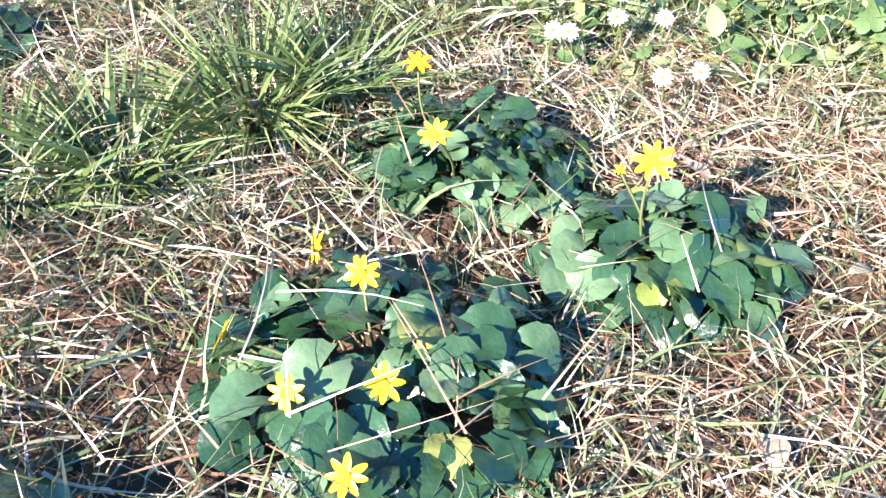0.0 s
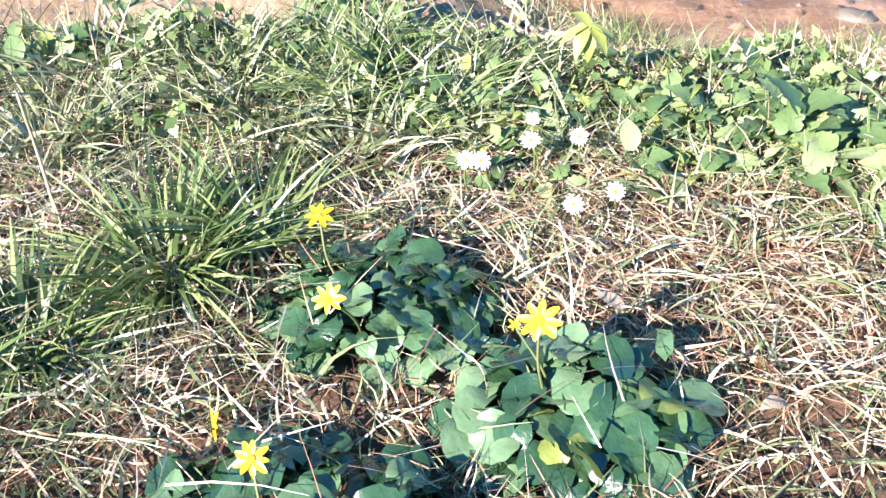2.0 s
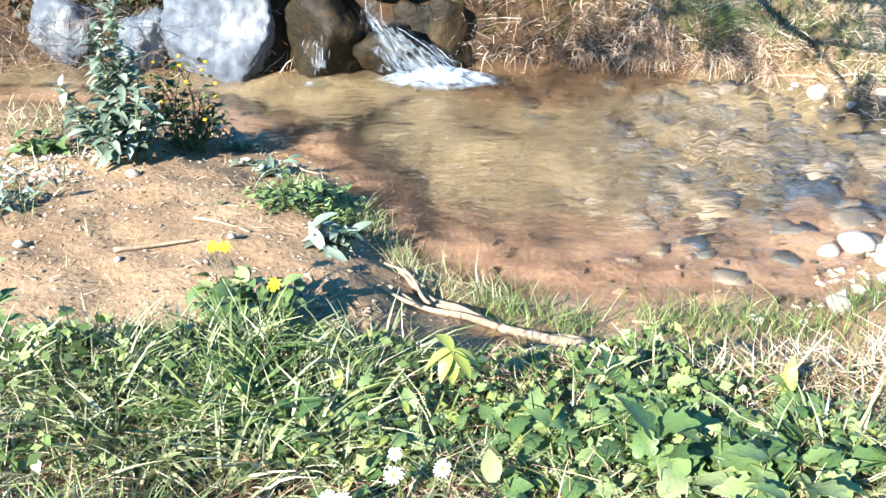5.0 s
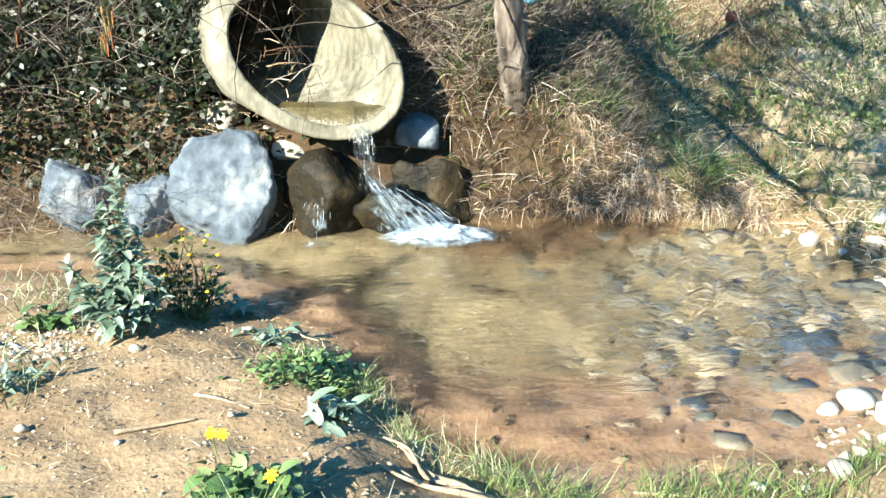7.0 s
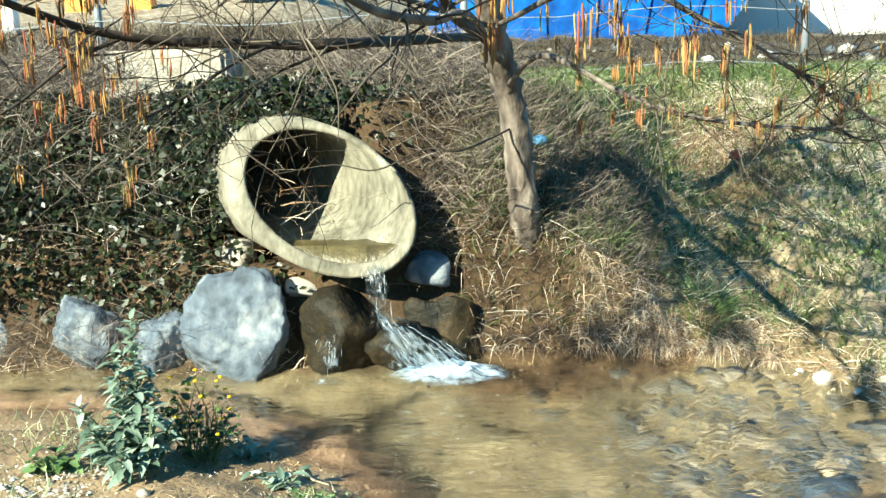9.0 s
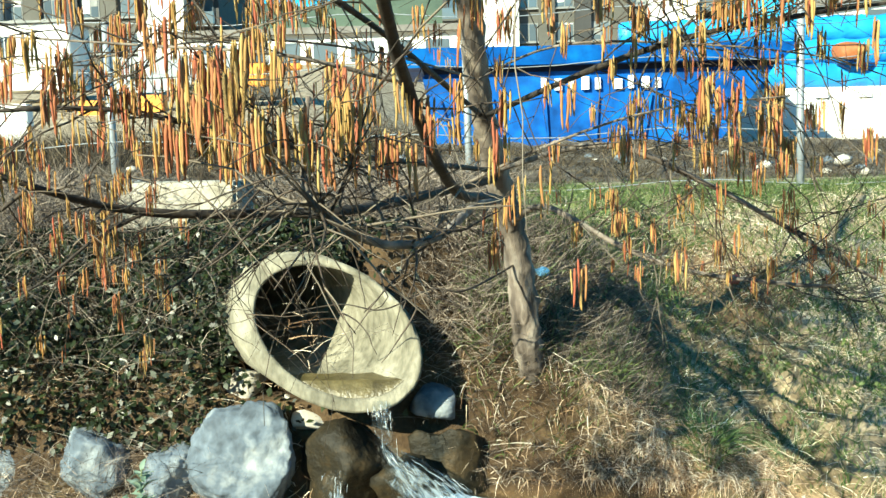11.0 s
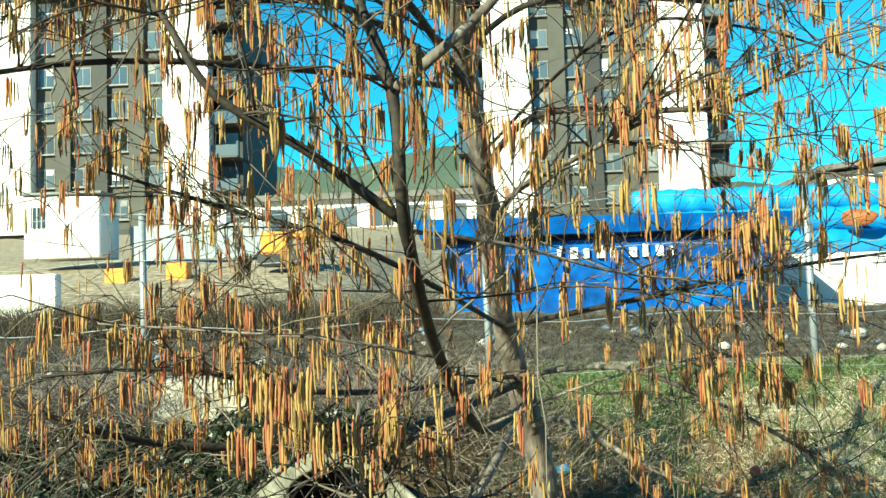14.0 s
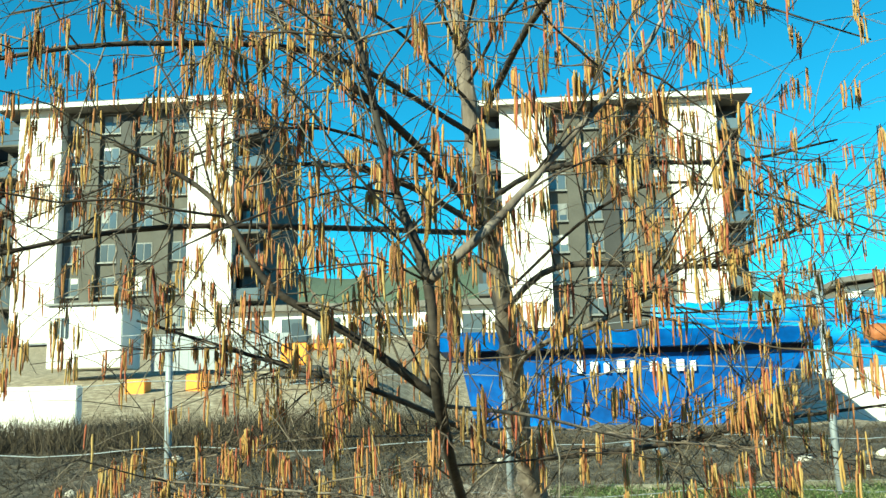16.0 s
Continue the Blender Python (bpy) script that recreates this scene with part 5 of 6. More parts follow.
def ivy_pick(r, n):
    x = r.uniform(-2.2, 0.7, n)
    y = np.interp(x, TX, TY) + 0.04 + r.random(n) ** 1.2 * 0.62
    k = 0.03 + 0.24 * r.random(n) * (0.15 + 0.85 * patch(x, y, 9, 2)) * np.clip(1.15 - (y - np.interp(x, TX, TY)) / 0.5, 0.05, 1)
    z = height(x, y) + k
    p = np.stack([x, y - 0.35 * k, z], 1)
    front = (p - np.array(PC)) @ np.array(CUT)
    off = p - np.array(PC)
    radial = np.linalg.norm(off - (off @ np.array(AX))[:, None] * np.array(AX), axis=1)
    inpipe = (radial < 0.31) | ((radial < 0.34) & (front > -0.04))
    low = (z < np.where(x < -0.45, 0.10, 0.34) + 0.08 * wave(x, y, 9, 1))
    thin = r.random(n) < np.clip((0.45 - x) / 0.7, 0.0, 1.0) * np.where(x > -0.45, 0.45, 1)
    return p[~inpipe & ~low & thin]


leaf_cloud("ivy", 24000, ivy_pick, (0.011, 0.024), "ivy", "dark ivy and bramble leaves over the bank", "ivy", 61)


def vine_pick(r, n):
    """Leaves that lie on the outside of the pipe, over its crown and the side towards the ivy."""
    a = np.radians(r.uniform(-30, 125, n))
    out = RO + 0.01 + 0.07 * r.random(n) ** 1.5
    q = np.outer(np.cos(a) * out, pu) + np.outer(np.sin(a) * out, pv)
    back = -(q @ np.array(CUT)) / CUT.dot(AX) - np.interp(np.degrees(a), [-30, 0, 35, 70, 100, 125], [0.16, 0.07, 0.02, 0.015, 0.04, 0.12]) - 0.02 * r.random(n) - 0.75 * r.random(n) ** 1.3
    p = np.array(PC) + q + back[:, None] * np.array(AX)
    return p[r.random(n) < 0.4 + 0.6 * patch(p[:, 0], p[:, 2], 12, 4)]


leaf_cloud("ivy", 7500, vine_pick, (0.009, 0.021), "ivy", "dark ivy creeping over the back of the pipe", "ivy", 64)
rng = np.random.default_rng(66)
P = vine_pick(rng, 900)
n = len(P)
V, F = strips(P, unit(rng.normal(size=(n, 3)) + np.array([0.1, -0.15, 0.2])), unit(rng.normal(size=(n, 3)) + np.array([0, 0, -0.8])), rng.uniform(0.08, 0.28, n), rng.uniform(0.0014, 0.0032, n), rng.uniform(0, 0.8, n), 5)
tagged(quads("brush", V, F, M["bramble"]), "dead grey bramble stems over the pipe's back", "brushwood", kind="stuff")


def green_pick(r, n):
    x, y = r.uniform(0.5, 4.2, n), r.uniform(4.3, 8.6, n)
    keep = (y > np.interp(x, TX, TY) + 0.08) & (r.random(n) < patch(x, y, 5, 9) ** 2)
    x, y = x[keep], y[keep]
    return np.stack([x, y, height(x, y) + 0.03 + 0.05 * r.random(len(x))], 1)


leaf_cloud("bank_weeds", 24000, green_pick, (0.008, 0.017), "bank_green", "small leafy weeds on the far bank", "weeds", 62)


def scrub_pick(r, n):
    x, y = r.uniform(-0.2, 1.05, n), r.uniform(1.4, 1.85, n)
    return np.stack([x, y, height(x, y) + 0.01 + 0.07 * r.random(n) * patch(x, y, 9, 3)], 1)


leaf_cloud("ground_weeds", 3200, scrub_pick, (0.006, 0.013), "lush", "tiny weed leaves between the grass", "weeds", 63)

# ---- the tree with catkins ----
tree = thing("hazel_tree", on(0.80, 4.47), "leaning bare hazel tree hung with ripe catkins", "tree")
to = np.array(tree.location)
BOUGHS = []


def limb(pts, r0, r1, mat="darklimb", name="limb", sides=8, wob=0.08):
    if BOUGHS and name == "limb" and pts[0][1] > 3.1:  # rooted on the trunk
        Q = BOUGHS[0][0]
        pts = [tuple(Q[np.argmin(np.abs(Q[:, 2] - pts[0][2] + 0.05))]), *pts[1:]]
    P, R = smooth_path(pts, np.linspace(r0, r1, len(pts)), 6)
    v, f = tube(P, R, sides, wob)
    ob = mesh(name, np.array(v) - to, f, M[mat], tree)
    BOUGHS.append((P, R))
    return ob


base = on(0.80, 4.47, -0.15)
limb([tuple(base), (0.80, 4.44, 0.52), (0.787, 4.38, 0.70), (0.753, 4.33, 1.0), (0.699, 4.22, 1.215), (0.656, 4.08, 1.40), (0.611, 3.92, 1.62), (0.578, 3.72, 1.945), (0.546, 3.52, 2.25), (0.50, 3.25, 2.54), (0.47, 3.2, 2.77), (0.43, 3.2, 3.14), (0.40, 3.2, 3.6)], 0.066, 0.022, "bark", "trunk", 14, 0.14)
limb([(0.69, 3.88, 1.25), (0.63, 3.2, 1.28), (0.55, 2.5, 1.33), (0.49, 2.0, 1.52), (0.47, 1.62, 1.72), (0.46, 1.57, 1.91), (0.40, 1.6, 2.09), (0.34, 1.7, 2.34), (0.27, 1.75, 2.55), (0.2, 1.8, 2.8)], 0.014, 0.004, "darklimb")
limb([(0.47, 1.62, 1.73), (0.34, 1.55, 1.83), (0.23, 1.5, 1.90), (0.16, 1.5, 2.01), (0.10, 1.5, 2.07), (0.0, 1.45, 2.12)], 0.008, 0.003)
limb([(0.46, 1.57, 1.91), (0.57, 1.6, 2.01), (0.69, 1.7, 2.16), (0.85, 1.8, 2.36), (0.95, 1.85, 2.55)], 0.009, 0.003, "bark")
limb([(0.58, 3.45, 1.88), (0.63, 2.5, 1.86), (0.78, 2.0, 1.89), (0.9, 1.9, 1.94)], 0.009, 0.003, "bark")
limb([(0.55, 3.35, 2.16), (0.72, 2.8, 2.12), (1.03, 2.6, 2.08), (1.17, 2.6, 2.09), (1.42, 2.7, 2.21)], 0.012, 0.003)
limb([(0.52, 3.3, 2.42), (0.30, 2.5, 2.32), (0.06, 2.6, 2.40), (-0.2, 2.7, 2.42)], 0.012, 0.003)
limb([(0.53, 3.3, 2.38), (0.40, 2.6, 2.38), (0.26, 2.2, 2.45), (0.15, 2.2, 2.56), (0.0, 2.2, 2.7)], 0.014, 0.004)
limb([(0.51, 3.28, 2.50), (0.74, 2.5, 2.34), (1.23, 2.8, 2.41), (1.57, 2.9, 2.49)], 0.010, 0.003)
limb([(0.66, 3.75, 1.35), (0.30, 2.9, 1.27), (0.12, 2.8, 1.27), (-0.16, 2.6, 1.29), (-0.33, 2.4, 1.36), (-0.5, 2.3, 1.45)], 0.016, 0.006)
limb([(0.70, 3.95, 1.18), (0.81, 3.5, 1.23), (1.02, 3.3, 1.12), (1.21, 3.2, 1.05), (1.48, 3.1, 1.02), (1.56, 3.0, 1.03)], 0.011, 0.004, "bark")
limb([(0.66, 3.72, 1.38), (0.95, 3.2, 1.42), (1.24, 3.2, 1.31), (1.47, 3.2, 1.18), (1.60, 3.2, 1.09), (1.74, 3.2, 1.02)], 0.010, 0.005, "bark")
limb([(0.73, 4.0, 1.02), (0.55, 3.95, 0.90), (0.42, 3.92, 0.91), (0.24, 3.9, 0.84), (0.08, 3.92, 0.86), (-0.14, 3.9, 0.83)], 0.0045, 0.0015)
limb([(0.68, 3.85, 1.27), (0.60, 2.4, 1.30), (0.54, 1.9, 1.28), (0.47, 1.7, 1.29), (0.41, 1.6, 1.34), (0.39, 1.6, 1.39), (0.40, 1.6, 1.48)], 0.009, 0.003, "bark")
limb([(0.48, 3.2, 2.7), (0.7, 2.3, 2.7), (0.95, 2.3, 2.85), (1.2, 2.4, 2.9)], 0.011, 0.003)
limb([(0.61, 3.6, 1.58), (0.30, 2.6, 1.75), (0.0, 2.4, 1.85), (-0.3, 2.3, 1.95)], 0.010, 0.003)
limb([(0.61, 3.6, 1.58), (0.95, 2.7, 1.62), (1.25, 2.6, 1.68), (1.6, 2.6, 1.72)], 0.010, 0.003)
limb([(0.66, 3.72, 1.38), (0.25, 2.5, 1.42), (-0.05, 2.2, 1.50), (-0.3, 2.1, 1.5)], 0.009, 0.003)
limb([(0.48, 3.2, 2.7), (0.15, 2.5, 2.66), (-0.2, 2.15, 2.58), (-0.5, 2.0, 2.5), (-0.75, 1.95, 2.4)], 0.010, 0.003)
limb([(0.52, 3.3, 2.4), (0.1, 2.5, 2.2), (-0.25, 2.2, 2.15), (-0.55, 2.0, 2.05), (-0.8, 1.9, 1.95)], 0.010, 0.003)

for pts in [[(-0.16, 2.6, 1.29), (-0.24, 2.5, 1.24), (-0.34, 2.42, 1.15), (-0.45, 2.38, 1.10)], [(0.12, 2.8, 1.27), (0.05, 2.65, 1.22), (-0.06, 2.55, 1.14), (-0.2, 2.5, 1.08)],
            [(0.30, 2.9, 1.27), (0.22, 2.8, 1.24), (0.10, 2.7, 1.18), (0.0, 2.65, 1.10)], [(-0.33, 2.4, 1.36), (-0.42, 2.35, 1.28), (-0.5, 2.3, 1.2), (-0.62, 2.3, 1.12)]]:
    limb(pts, 0.005, 0.002)
for pts in [[(0.60, 3.5, 1.72), (0.35, 2.8, 1.66), (0.05, 2.5, 1.66), (-0.3, 2.4, 1.60)], [(0.60, 3.5, 1.74), (0.8, 2.8, 1.66), (1.1, 2.5, 1.62), (1.4, 2.5, 1.58)],
            [(0.47, 1.62, 1.72), (0.62, 1.7, 1.70), (0.78, 1.8, 1.66), (0.95, 1.9, 1.64)], [(0.49, 2.0, 1.52), (0.32, 1.9, 1.56), (0.12, 1.9, 1.58), (-0.1, 1.9, 1.6)],
            [(0.55, 2.5, 1.33), (0.75, 2.4, 1.42), (0.95, 2.3, 1.48), (1.2, 2.3, 1.5)]]:
    limb(pts, 0.0038, 0.0015, "bark")
for pts in [[(0.46, 3.2, 2.8), (0.2, 2.6, 2.85), (-0.2, 2.3, 2.8), (-0.6, 2.2, 2.7)], [(0.45, 3.2, 2.9), (0.7, 2.6, 2.9), (1.1, 2.4, 2.75), (1.5, 2.4, 2.6)],
            [(0.44, 3.2, 3.0), (0.3, 2.6, 3.05), (0.0, 2.3, 3.0), (-0.3, 2.2, 2.9)], [(0.44, 3.2, 3.0), (0.6, 2.5, 3.0), (0.9, 2.3, 2.95), (1.15, 2.3, 2.85)],
            [(0.55, 3.4, 2.2), (0.9, 2.7, 2.3), (1.2, 2.5, 2.25), (1.5, 2.4, 2.1)], [(0.5, 3.3, 2.5), (0.1, 2.6, 2.5), (-0.3, 2.4, 2.35), (-0.6, 2.3, 2.2)]]:
    limb(pts, 0.006, 0.002)
tq = np.random.default_rng(17)
TV, TF, NODES = [], [], []


def twig(start, way, length, r0, droop=0.25, sides=4, kids=0):
    n = 7
    p, d, pts = np.array(start, float), unit(np.array(way, float)), []
    for i in range(n):
        pts.append(p)
        d = unit(d + tq.normal(size=3) * 0.16 + np.array([0, 0, -droop * 0.12]))
        p = p + d * length / (n - 1)
    v, f = tube(pts, np.linspace(r0, r0 * 0.35, n), sides)
    b0 = len(TV)
    TV.extend(v)
    TF.extend(tuple(b0 + i for i in q) for q in f)
    NODES.extend(pts[2:])
    for _ in range(kids):
        i = tq.integers(1, n - 1)
        twig(pts[i], unit(pts[i] - pts[i - 1]) + tq.normal(size=3) * 0.7, length * tq.uniform(0.35, 0.65), r0 * 0.6, droop)


for k, (P, R) in enumerate(BOUGHS):
    length = np.linalg.norm(np.diff(P, axis=0), axis=1).sum()
    m = int(length * (15 if k != 0 else 5)) + 2
    for j in range(m):
        i = int((0.25 + 0.75 * tq.random()) * (len(P) - 1))
        if k == 0 and P[i][2] < 1.4:
            continue
        if P[i][2] < 0.95 + 0.1 * (k == 12):
            continue
        low = P[i][2] < 1.5 and P[i][1] < 2.3
        t = unit(P[min(i + 1, len(P) - 1)] - P[max(i - 1, 0)])
        way = t * 0.5 + tq.normal(size=3) * 0.8 + np.array([0, -0.1, 0.25])
        twig(P[i], way, tq.uniform(0.2, 0.55) * (0.45 if low else 1), 0.0023 if R[i] > 0.004 else 0.0016, 0.3, 4, 3)
twigs = mesh("twig_mass", np.array(TV) - to, TF, M["twig"], tree)
tagged(twigs, "bare thin grey-brown twigs", kind="stuff")

CK = []
for k in range(5):
    pts, rad = [], []
    for i in range(9):
        t = i / 8
        pts.append((0.05 * math.sin(2.2 * t + k) * t, 0.05 * math.cos(1.7 * t + 2 * k) * t, -t))
        rad.append((0.040 + 0.005 * math.sin(i * 2.6 + k)) * (1 if 0 < i < 8 else 0.35) * (1 - 0.25 * t))
    v, f = tube(pts, rad, 6, 0.10)
    me = bpy.data.meshes.new("catkin")
    me.from_pydata([tuple(p) for p in v], [], f)
    me.materials.append(M["catkin"])
    me.shade_smooth()
    CK.append((me, np.array(v), f))

NODES = np.array(NODES)
order = tq.permutation(len(NODES))
hung = []
for i in order:
    p = NODES[i]
    if p[2] < (0.94 if p[0] < -0.05 else 1.0) or p[1] < 1.15 or (-0.1 < p[0] < 0.62 and p[2] < 1.42 and p[1] < 3.2):
        continue
    if p[1] > 2.7 and tq.random() < 0.62:
        continue
    for _ in range(int(tq.choice([0, 0, 0, 2, 4, 7, 9]))):
        q = p + np.array([tq.normal() * 0.006, tq.normal() * 0.006, tq.normal() * 0.006])
        hung.append((q, tq.uniform(0.03, 0.05 if p[2] < 1.4 else 0.066), tq.uniform(0, 360), tq.normal() * 4, int(tq.integers(0, 5))))
    if len(hung) > 14000:
        break
hung.sort(key=lambda h: h[0][1])
for q, L, a, lean, k in hung[:300]:
    share("catkin", CK[k][0], tree, Matrix.Translation(Vector(q - to)) @ pose(0, 0, 0, lean, lean * 0.5, a) @ Matrix.Scale(L, 4))
CV, CF, nb = [], [], 0
for q, L, a, lean, k in hung[300:]:
    ca, sa = math.cos(radians(a)), math.sin(radians(a))
    v = CK[k][1] * L
    CV.append(np.stack([v[:, 0] * ca - v[:, 1] * sa, v[:, 0] * sa + v[:, 1] * ca, v[:, 2]], 1) + q - to)
    CF += [tuple(nb + i for i in f) for f in CK[k][2]]
    nb += len(v)
tagged(mesh("catkin_mass", np.vstack(CV), CF, M["catkin_far"], tree), "yellow-brown and reddish hanging catkins", kind="stuff")

# ---- terrace: fence, concrete block, rubble ----
blk = part("concrete_block", box_bm(-1.14, -0.56, 4.97, 5.35, 0.9, 1.30, 0.02), M["block"], None)
tagged(blk, "weathered square concrete headwall block above the pipe", "concrete block")
fence = thing("wire_fence", (0.5, 7.6, 1.0), "galvanised posts with thin fence wires along the terrace", "fence")
fo = Vector(fence.location)
posts = [(-2.15, 7.6), (0.54, 7.6), (2.99, 7.6), (5.6, 7.6), (-4.8, 7.6)]
for x, y in posts:
    z0 = float(height(x, y)) - 0.1
    v, f = tube([(x, y, z0), (x - 0.01, y, z0 + 0.7), (x - 0.02, y, 2.79 if x > 2 else 2.45)], [0.028] * 3, 8)
    mesh("post", [Vector(p) - fo for p in v], f, M["galv"], fence)
for z in (1.14, 1.53, 2.05, 2.42):
    pts = [(x, 7.57, z + 0.03 * math.sin(x * 3 + z)) for x in np.arange(-4.8, 5.7, 0.4)]
    v, f = tube(pts, [0.004] * len(pts), 5)
    mesh("wire", [Vector(p) - fo for p in v], f, M["galv"], fence)
rail = part("kerb", box_bm(1.3, 8.5, 8.75, 8.9, 0.94, 1.12, 0.015), M["concrete"], None)
tagged(rail, "low pale concrete kerb along the terrace", "kerb", kind="structure")
r = random.Random(77)
for i in range(60):
    x, y = r.uniform(-5, 7), r.uniform(8.9, 14)
    s = r.uniform(0.03, 0.12)
    rock("stone", on(x, y, s * 0.3), (s * 1.2, s, s * 0.7), 400 + i, "pebble" if r.random() < .6 else "boulder", "rubble stone on the dry terrace", "stone", "rubble on the terrace", rot=r.uniform(0, 180), sub=1)
rock("stone", on(2.46, 8.55, 0.03), (0.075, 0.06, 0.05), 470, "pebble", "white stone in the bank grass", "stone")
for x, y, z, m, lab in [(0.88, 4.72, 0.03, "blueplastic", "crumpled blue plastic scrap caught on the bank"), (1.98, 5.6, 0.10, "pinkplastic", "red plastic scrap caught on the bank")]:
    ob = part("plastic_scrap", rock_bm((0.035, 0.02, 0.03), 90 + int(x * 10), 2, 0.5), M[m], None)
    ob.location = on(x, y, z)
    tagged(ob, lab, "litter")

# ---- beyond the terrace ----
hl = thing("boat_hull", (3.2, 20, 1.5), "large dark blue flared boat-shaped body with white lettering", "boat")
ho = Vector(hl.location)


def slab(pts_bottom, pts_top, name, mat, parent, o, label=""):
    n = len(pts_bottom)
    V = [Vector(p) - o for p in (*pts_bottom, *pts_top)]
    F = [tuple(range(n))[::-1], tuple(range(n, 2 * n))] + [(i, (i + 1) % n, n + (i + 1) % n, n + i) for i in range(n)]
    return mesh(name, V, F, mat, parent, label, smooth=False)


slab([(-0.2, 20, 1.45), (5.45, 20, 1.45), (5.45, 23, 1.45), (-0.2, 23, 1.45)], [(-0.5, 19.9, 3.0), (6.55, 19.9, 3.0), (6.55, 23.1, 3.0), (-0.5, 23.1, 3.0)], "hull_side", M["hull"], hl, ho)
# the overhang's shadow, built as a dark strip below the upper edge
slab([(-0.45, 19.96, 3.0), (6.55, 19.96, 3.0), (6.55, 23.1, 3.0), (-0.45, 23.1, 3.0)], [(-0.5, 19.96, 3.12), (6.6, 19.96, 3.12), (6.6, 23.1, 3.12), (-0.5, 23.1, 3.12)], "gap", M["hull_shade"], hl, ho)
slab([(-0.9, 19.6, 3.12), (6.65, 19.6, 3.12), (6.65, 23.3, 3.12), (-0.9, 23.3, 3.12)], [(-1.0, 19.5, 3.5), (6.95, 19.5, 3.42), (6.95, 23.4, 3.42), (-1.0, 23.4, 3.5)], "gunwale", M["hull"], hl, ho, "overhanging dark blue upper edge")
for i in range(9):
    x = 1.9 + i * 0.27 + (0.12 if i > 4 else 0)
    part("letter", box_bm(x, x + 0.11 + 0.04 * (i % 2), 19.84, 19.9, 2.62, 2.88 - 0.03 * (i % 3)), M["letter"], hl, "white bar-like lettering").location = -ho
for i in range(6):
    x = 0.1 + i * 0.95
    slab([(x, 19.93, 1.45), (x + 0.06, 19.93, 1.45), (x + 0.06, 20.05, 1.45), (x, 20.05, 1.45)], [(x * 1.12 - 0.3, 19.86, 2.5), (x * 1.12 - 0.24, 19.86, 2.5), (x * 1.12 - 0.24, 20, 2.5), (x * 1.12 - 0.3, 20, 2.5)], "rib", M["hull"], hl, ho)

tp = thing("tarpaulin_pool", (9, 24.5, 1.6), "long white walled basin under a puffed light blue tarpaulin", "covered basin")
tpo = Vector(tp.location)
part("base_wall", box_bm(4.6, 18, 23.5, 28, 1.2, 2.75, 0.05), M["white_wall"], tp).location = -tpo
for row, (z, yy, rad) in enumerate([(3.05, 24.0, 0.33), (3.62, 24.35, 0.36), (4.22, 24.8, 0.38)]):
    nseg = 22
    VV, FF = [], []
    for i in range(nseg * 4 + 1):
        x = 4.2 + 13.8 * i / (nseg * 4)
        rr_ = rad * (1 - 0.12 * abs(math.cos(math.pi * i / 4)))
        for s in range(12):
            a = 2 * math.pi * s / 12
            VV.append((x, yy + rr_ * math.cos(a), z + rr_ * math.sin(a)))
    for i in range(nseg * 4):
        for s in range(12):
            FF.append((i * 12 + s, i * 12 + (s + 1) % 12, (i + 1) * 12 + (s + 1) % 12, (i + 1) * 12 + s))
    FF += [tuple(range(12))[::-1], tuple(range(len(VV) - 12, len(VV)))]
    mesh("tarp_roll", [Vector(p) - tpo for p in VV], FF, M["tarp"], tp, "puffed light blue tarpaulin roll")
for x in (6.6, 7.6, 8.6, 9.6, 10.6):
    part("buckle", box_bm(x, x + 0.3, 23.43, 23.498, 2.5, 2.62), M["letter"], tp).location = -tpo
buoy = part("buoy", rock_bm((0.42, 0.3, 0.26), 55, 3, 0.05), M["rust"], None, smooth=True)
buoy.location = (9.35, 23.4, 3.55)
tagged(buoy, "rust-orange buoy on the tarpaulin's edge", "buoy")
gr = thing("glass_house", (19, 46, 4), "distant white-framed building with a row of windows", "building")
gro = Vector(gr.location)
slab([(16.5, 46, 6.0), (32, 46, 6.0), (32, 54, 6.0), (16.5, 54, 6.0)], [(16.5, 46, 7.6), (32, 46, 9.4), (32, 54, 9.4), (16.5, 54, 7.6)], "wall", M["white_wall"], gr, gro)
slab([(16, 45.4, 7.7), (33, 45.4, 9.6), (33, 55, 9.6), (16, 55, 7.7)], [(16, 45.4, 7.95), (33, 45.4, 9.85), (33, 55, 9.85), (16, 55, 7.95)], "roof", M["roof"], gr, gro)
for i in range(9):
    x = 17.1 + i * 1.6
    h = 7.3 + (x - 16.5) * 0.116
    win = part("window", box_bm(x, x + 1.0, 45.94, 46.0, 6.5, h), M["pane"], gr)
    win.location = -gro

cabin = thing("site_cabin", (-13, 30, 3.9), "white box-shaped site cabin with a barred window", "cabin")
co = Vector(cabin.location)
part("body", box_bm(-14.5, -12.0, 30, 31.6, 3.7, 5.75, 0.03), M["white_wall"], cabin).location = -co
part("roof", box_bm(-14.6, -11.9, 29.9, 31.7, 5.75, 5.83, 0.01), M["frame_white"], cabin).location = -co
w = part("window", box_bm(-14.25, -13.8, 29.96, 30.0, 4.7, 5.35), M["pane"], cabin)
w.location = -co
for i in range(3):
    part("bar", box_bm(-14.2 + i * 0.15, -14.16 + i * 0.15, 29.93, 29.96, 4.68, 5.37), M["galv"], w)
lw = part("low_wall", box_bm(-30, -9.2, 21.0, 21.3, 1.3, 2.72, 0.02), M["white_wall"], None)
tagged(lw, "low white wall in front of the cabin", "wall", kind="structure")
ft = thing("sheet_fence", (-9, 31, 4), "blue-white corrugated sheet fence", "fence")
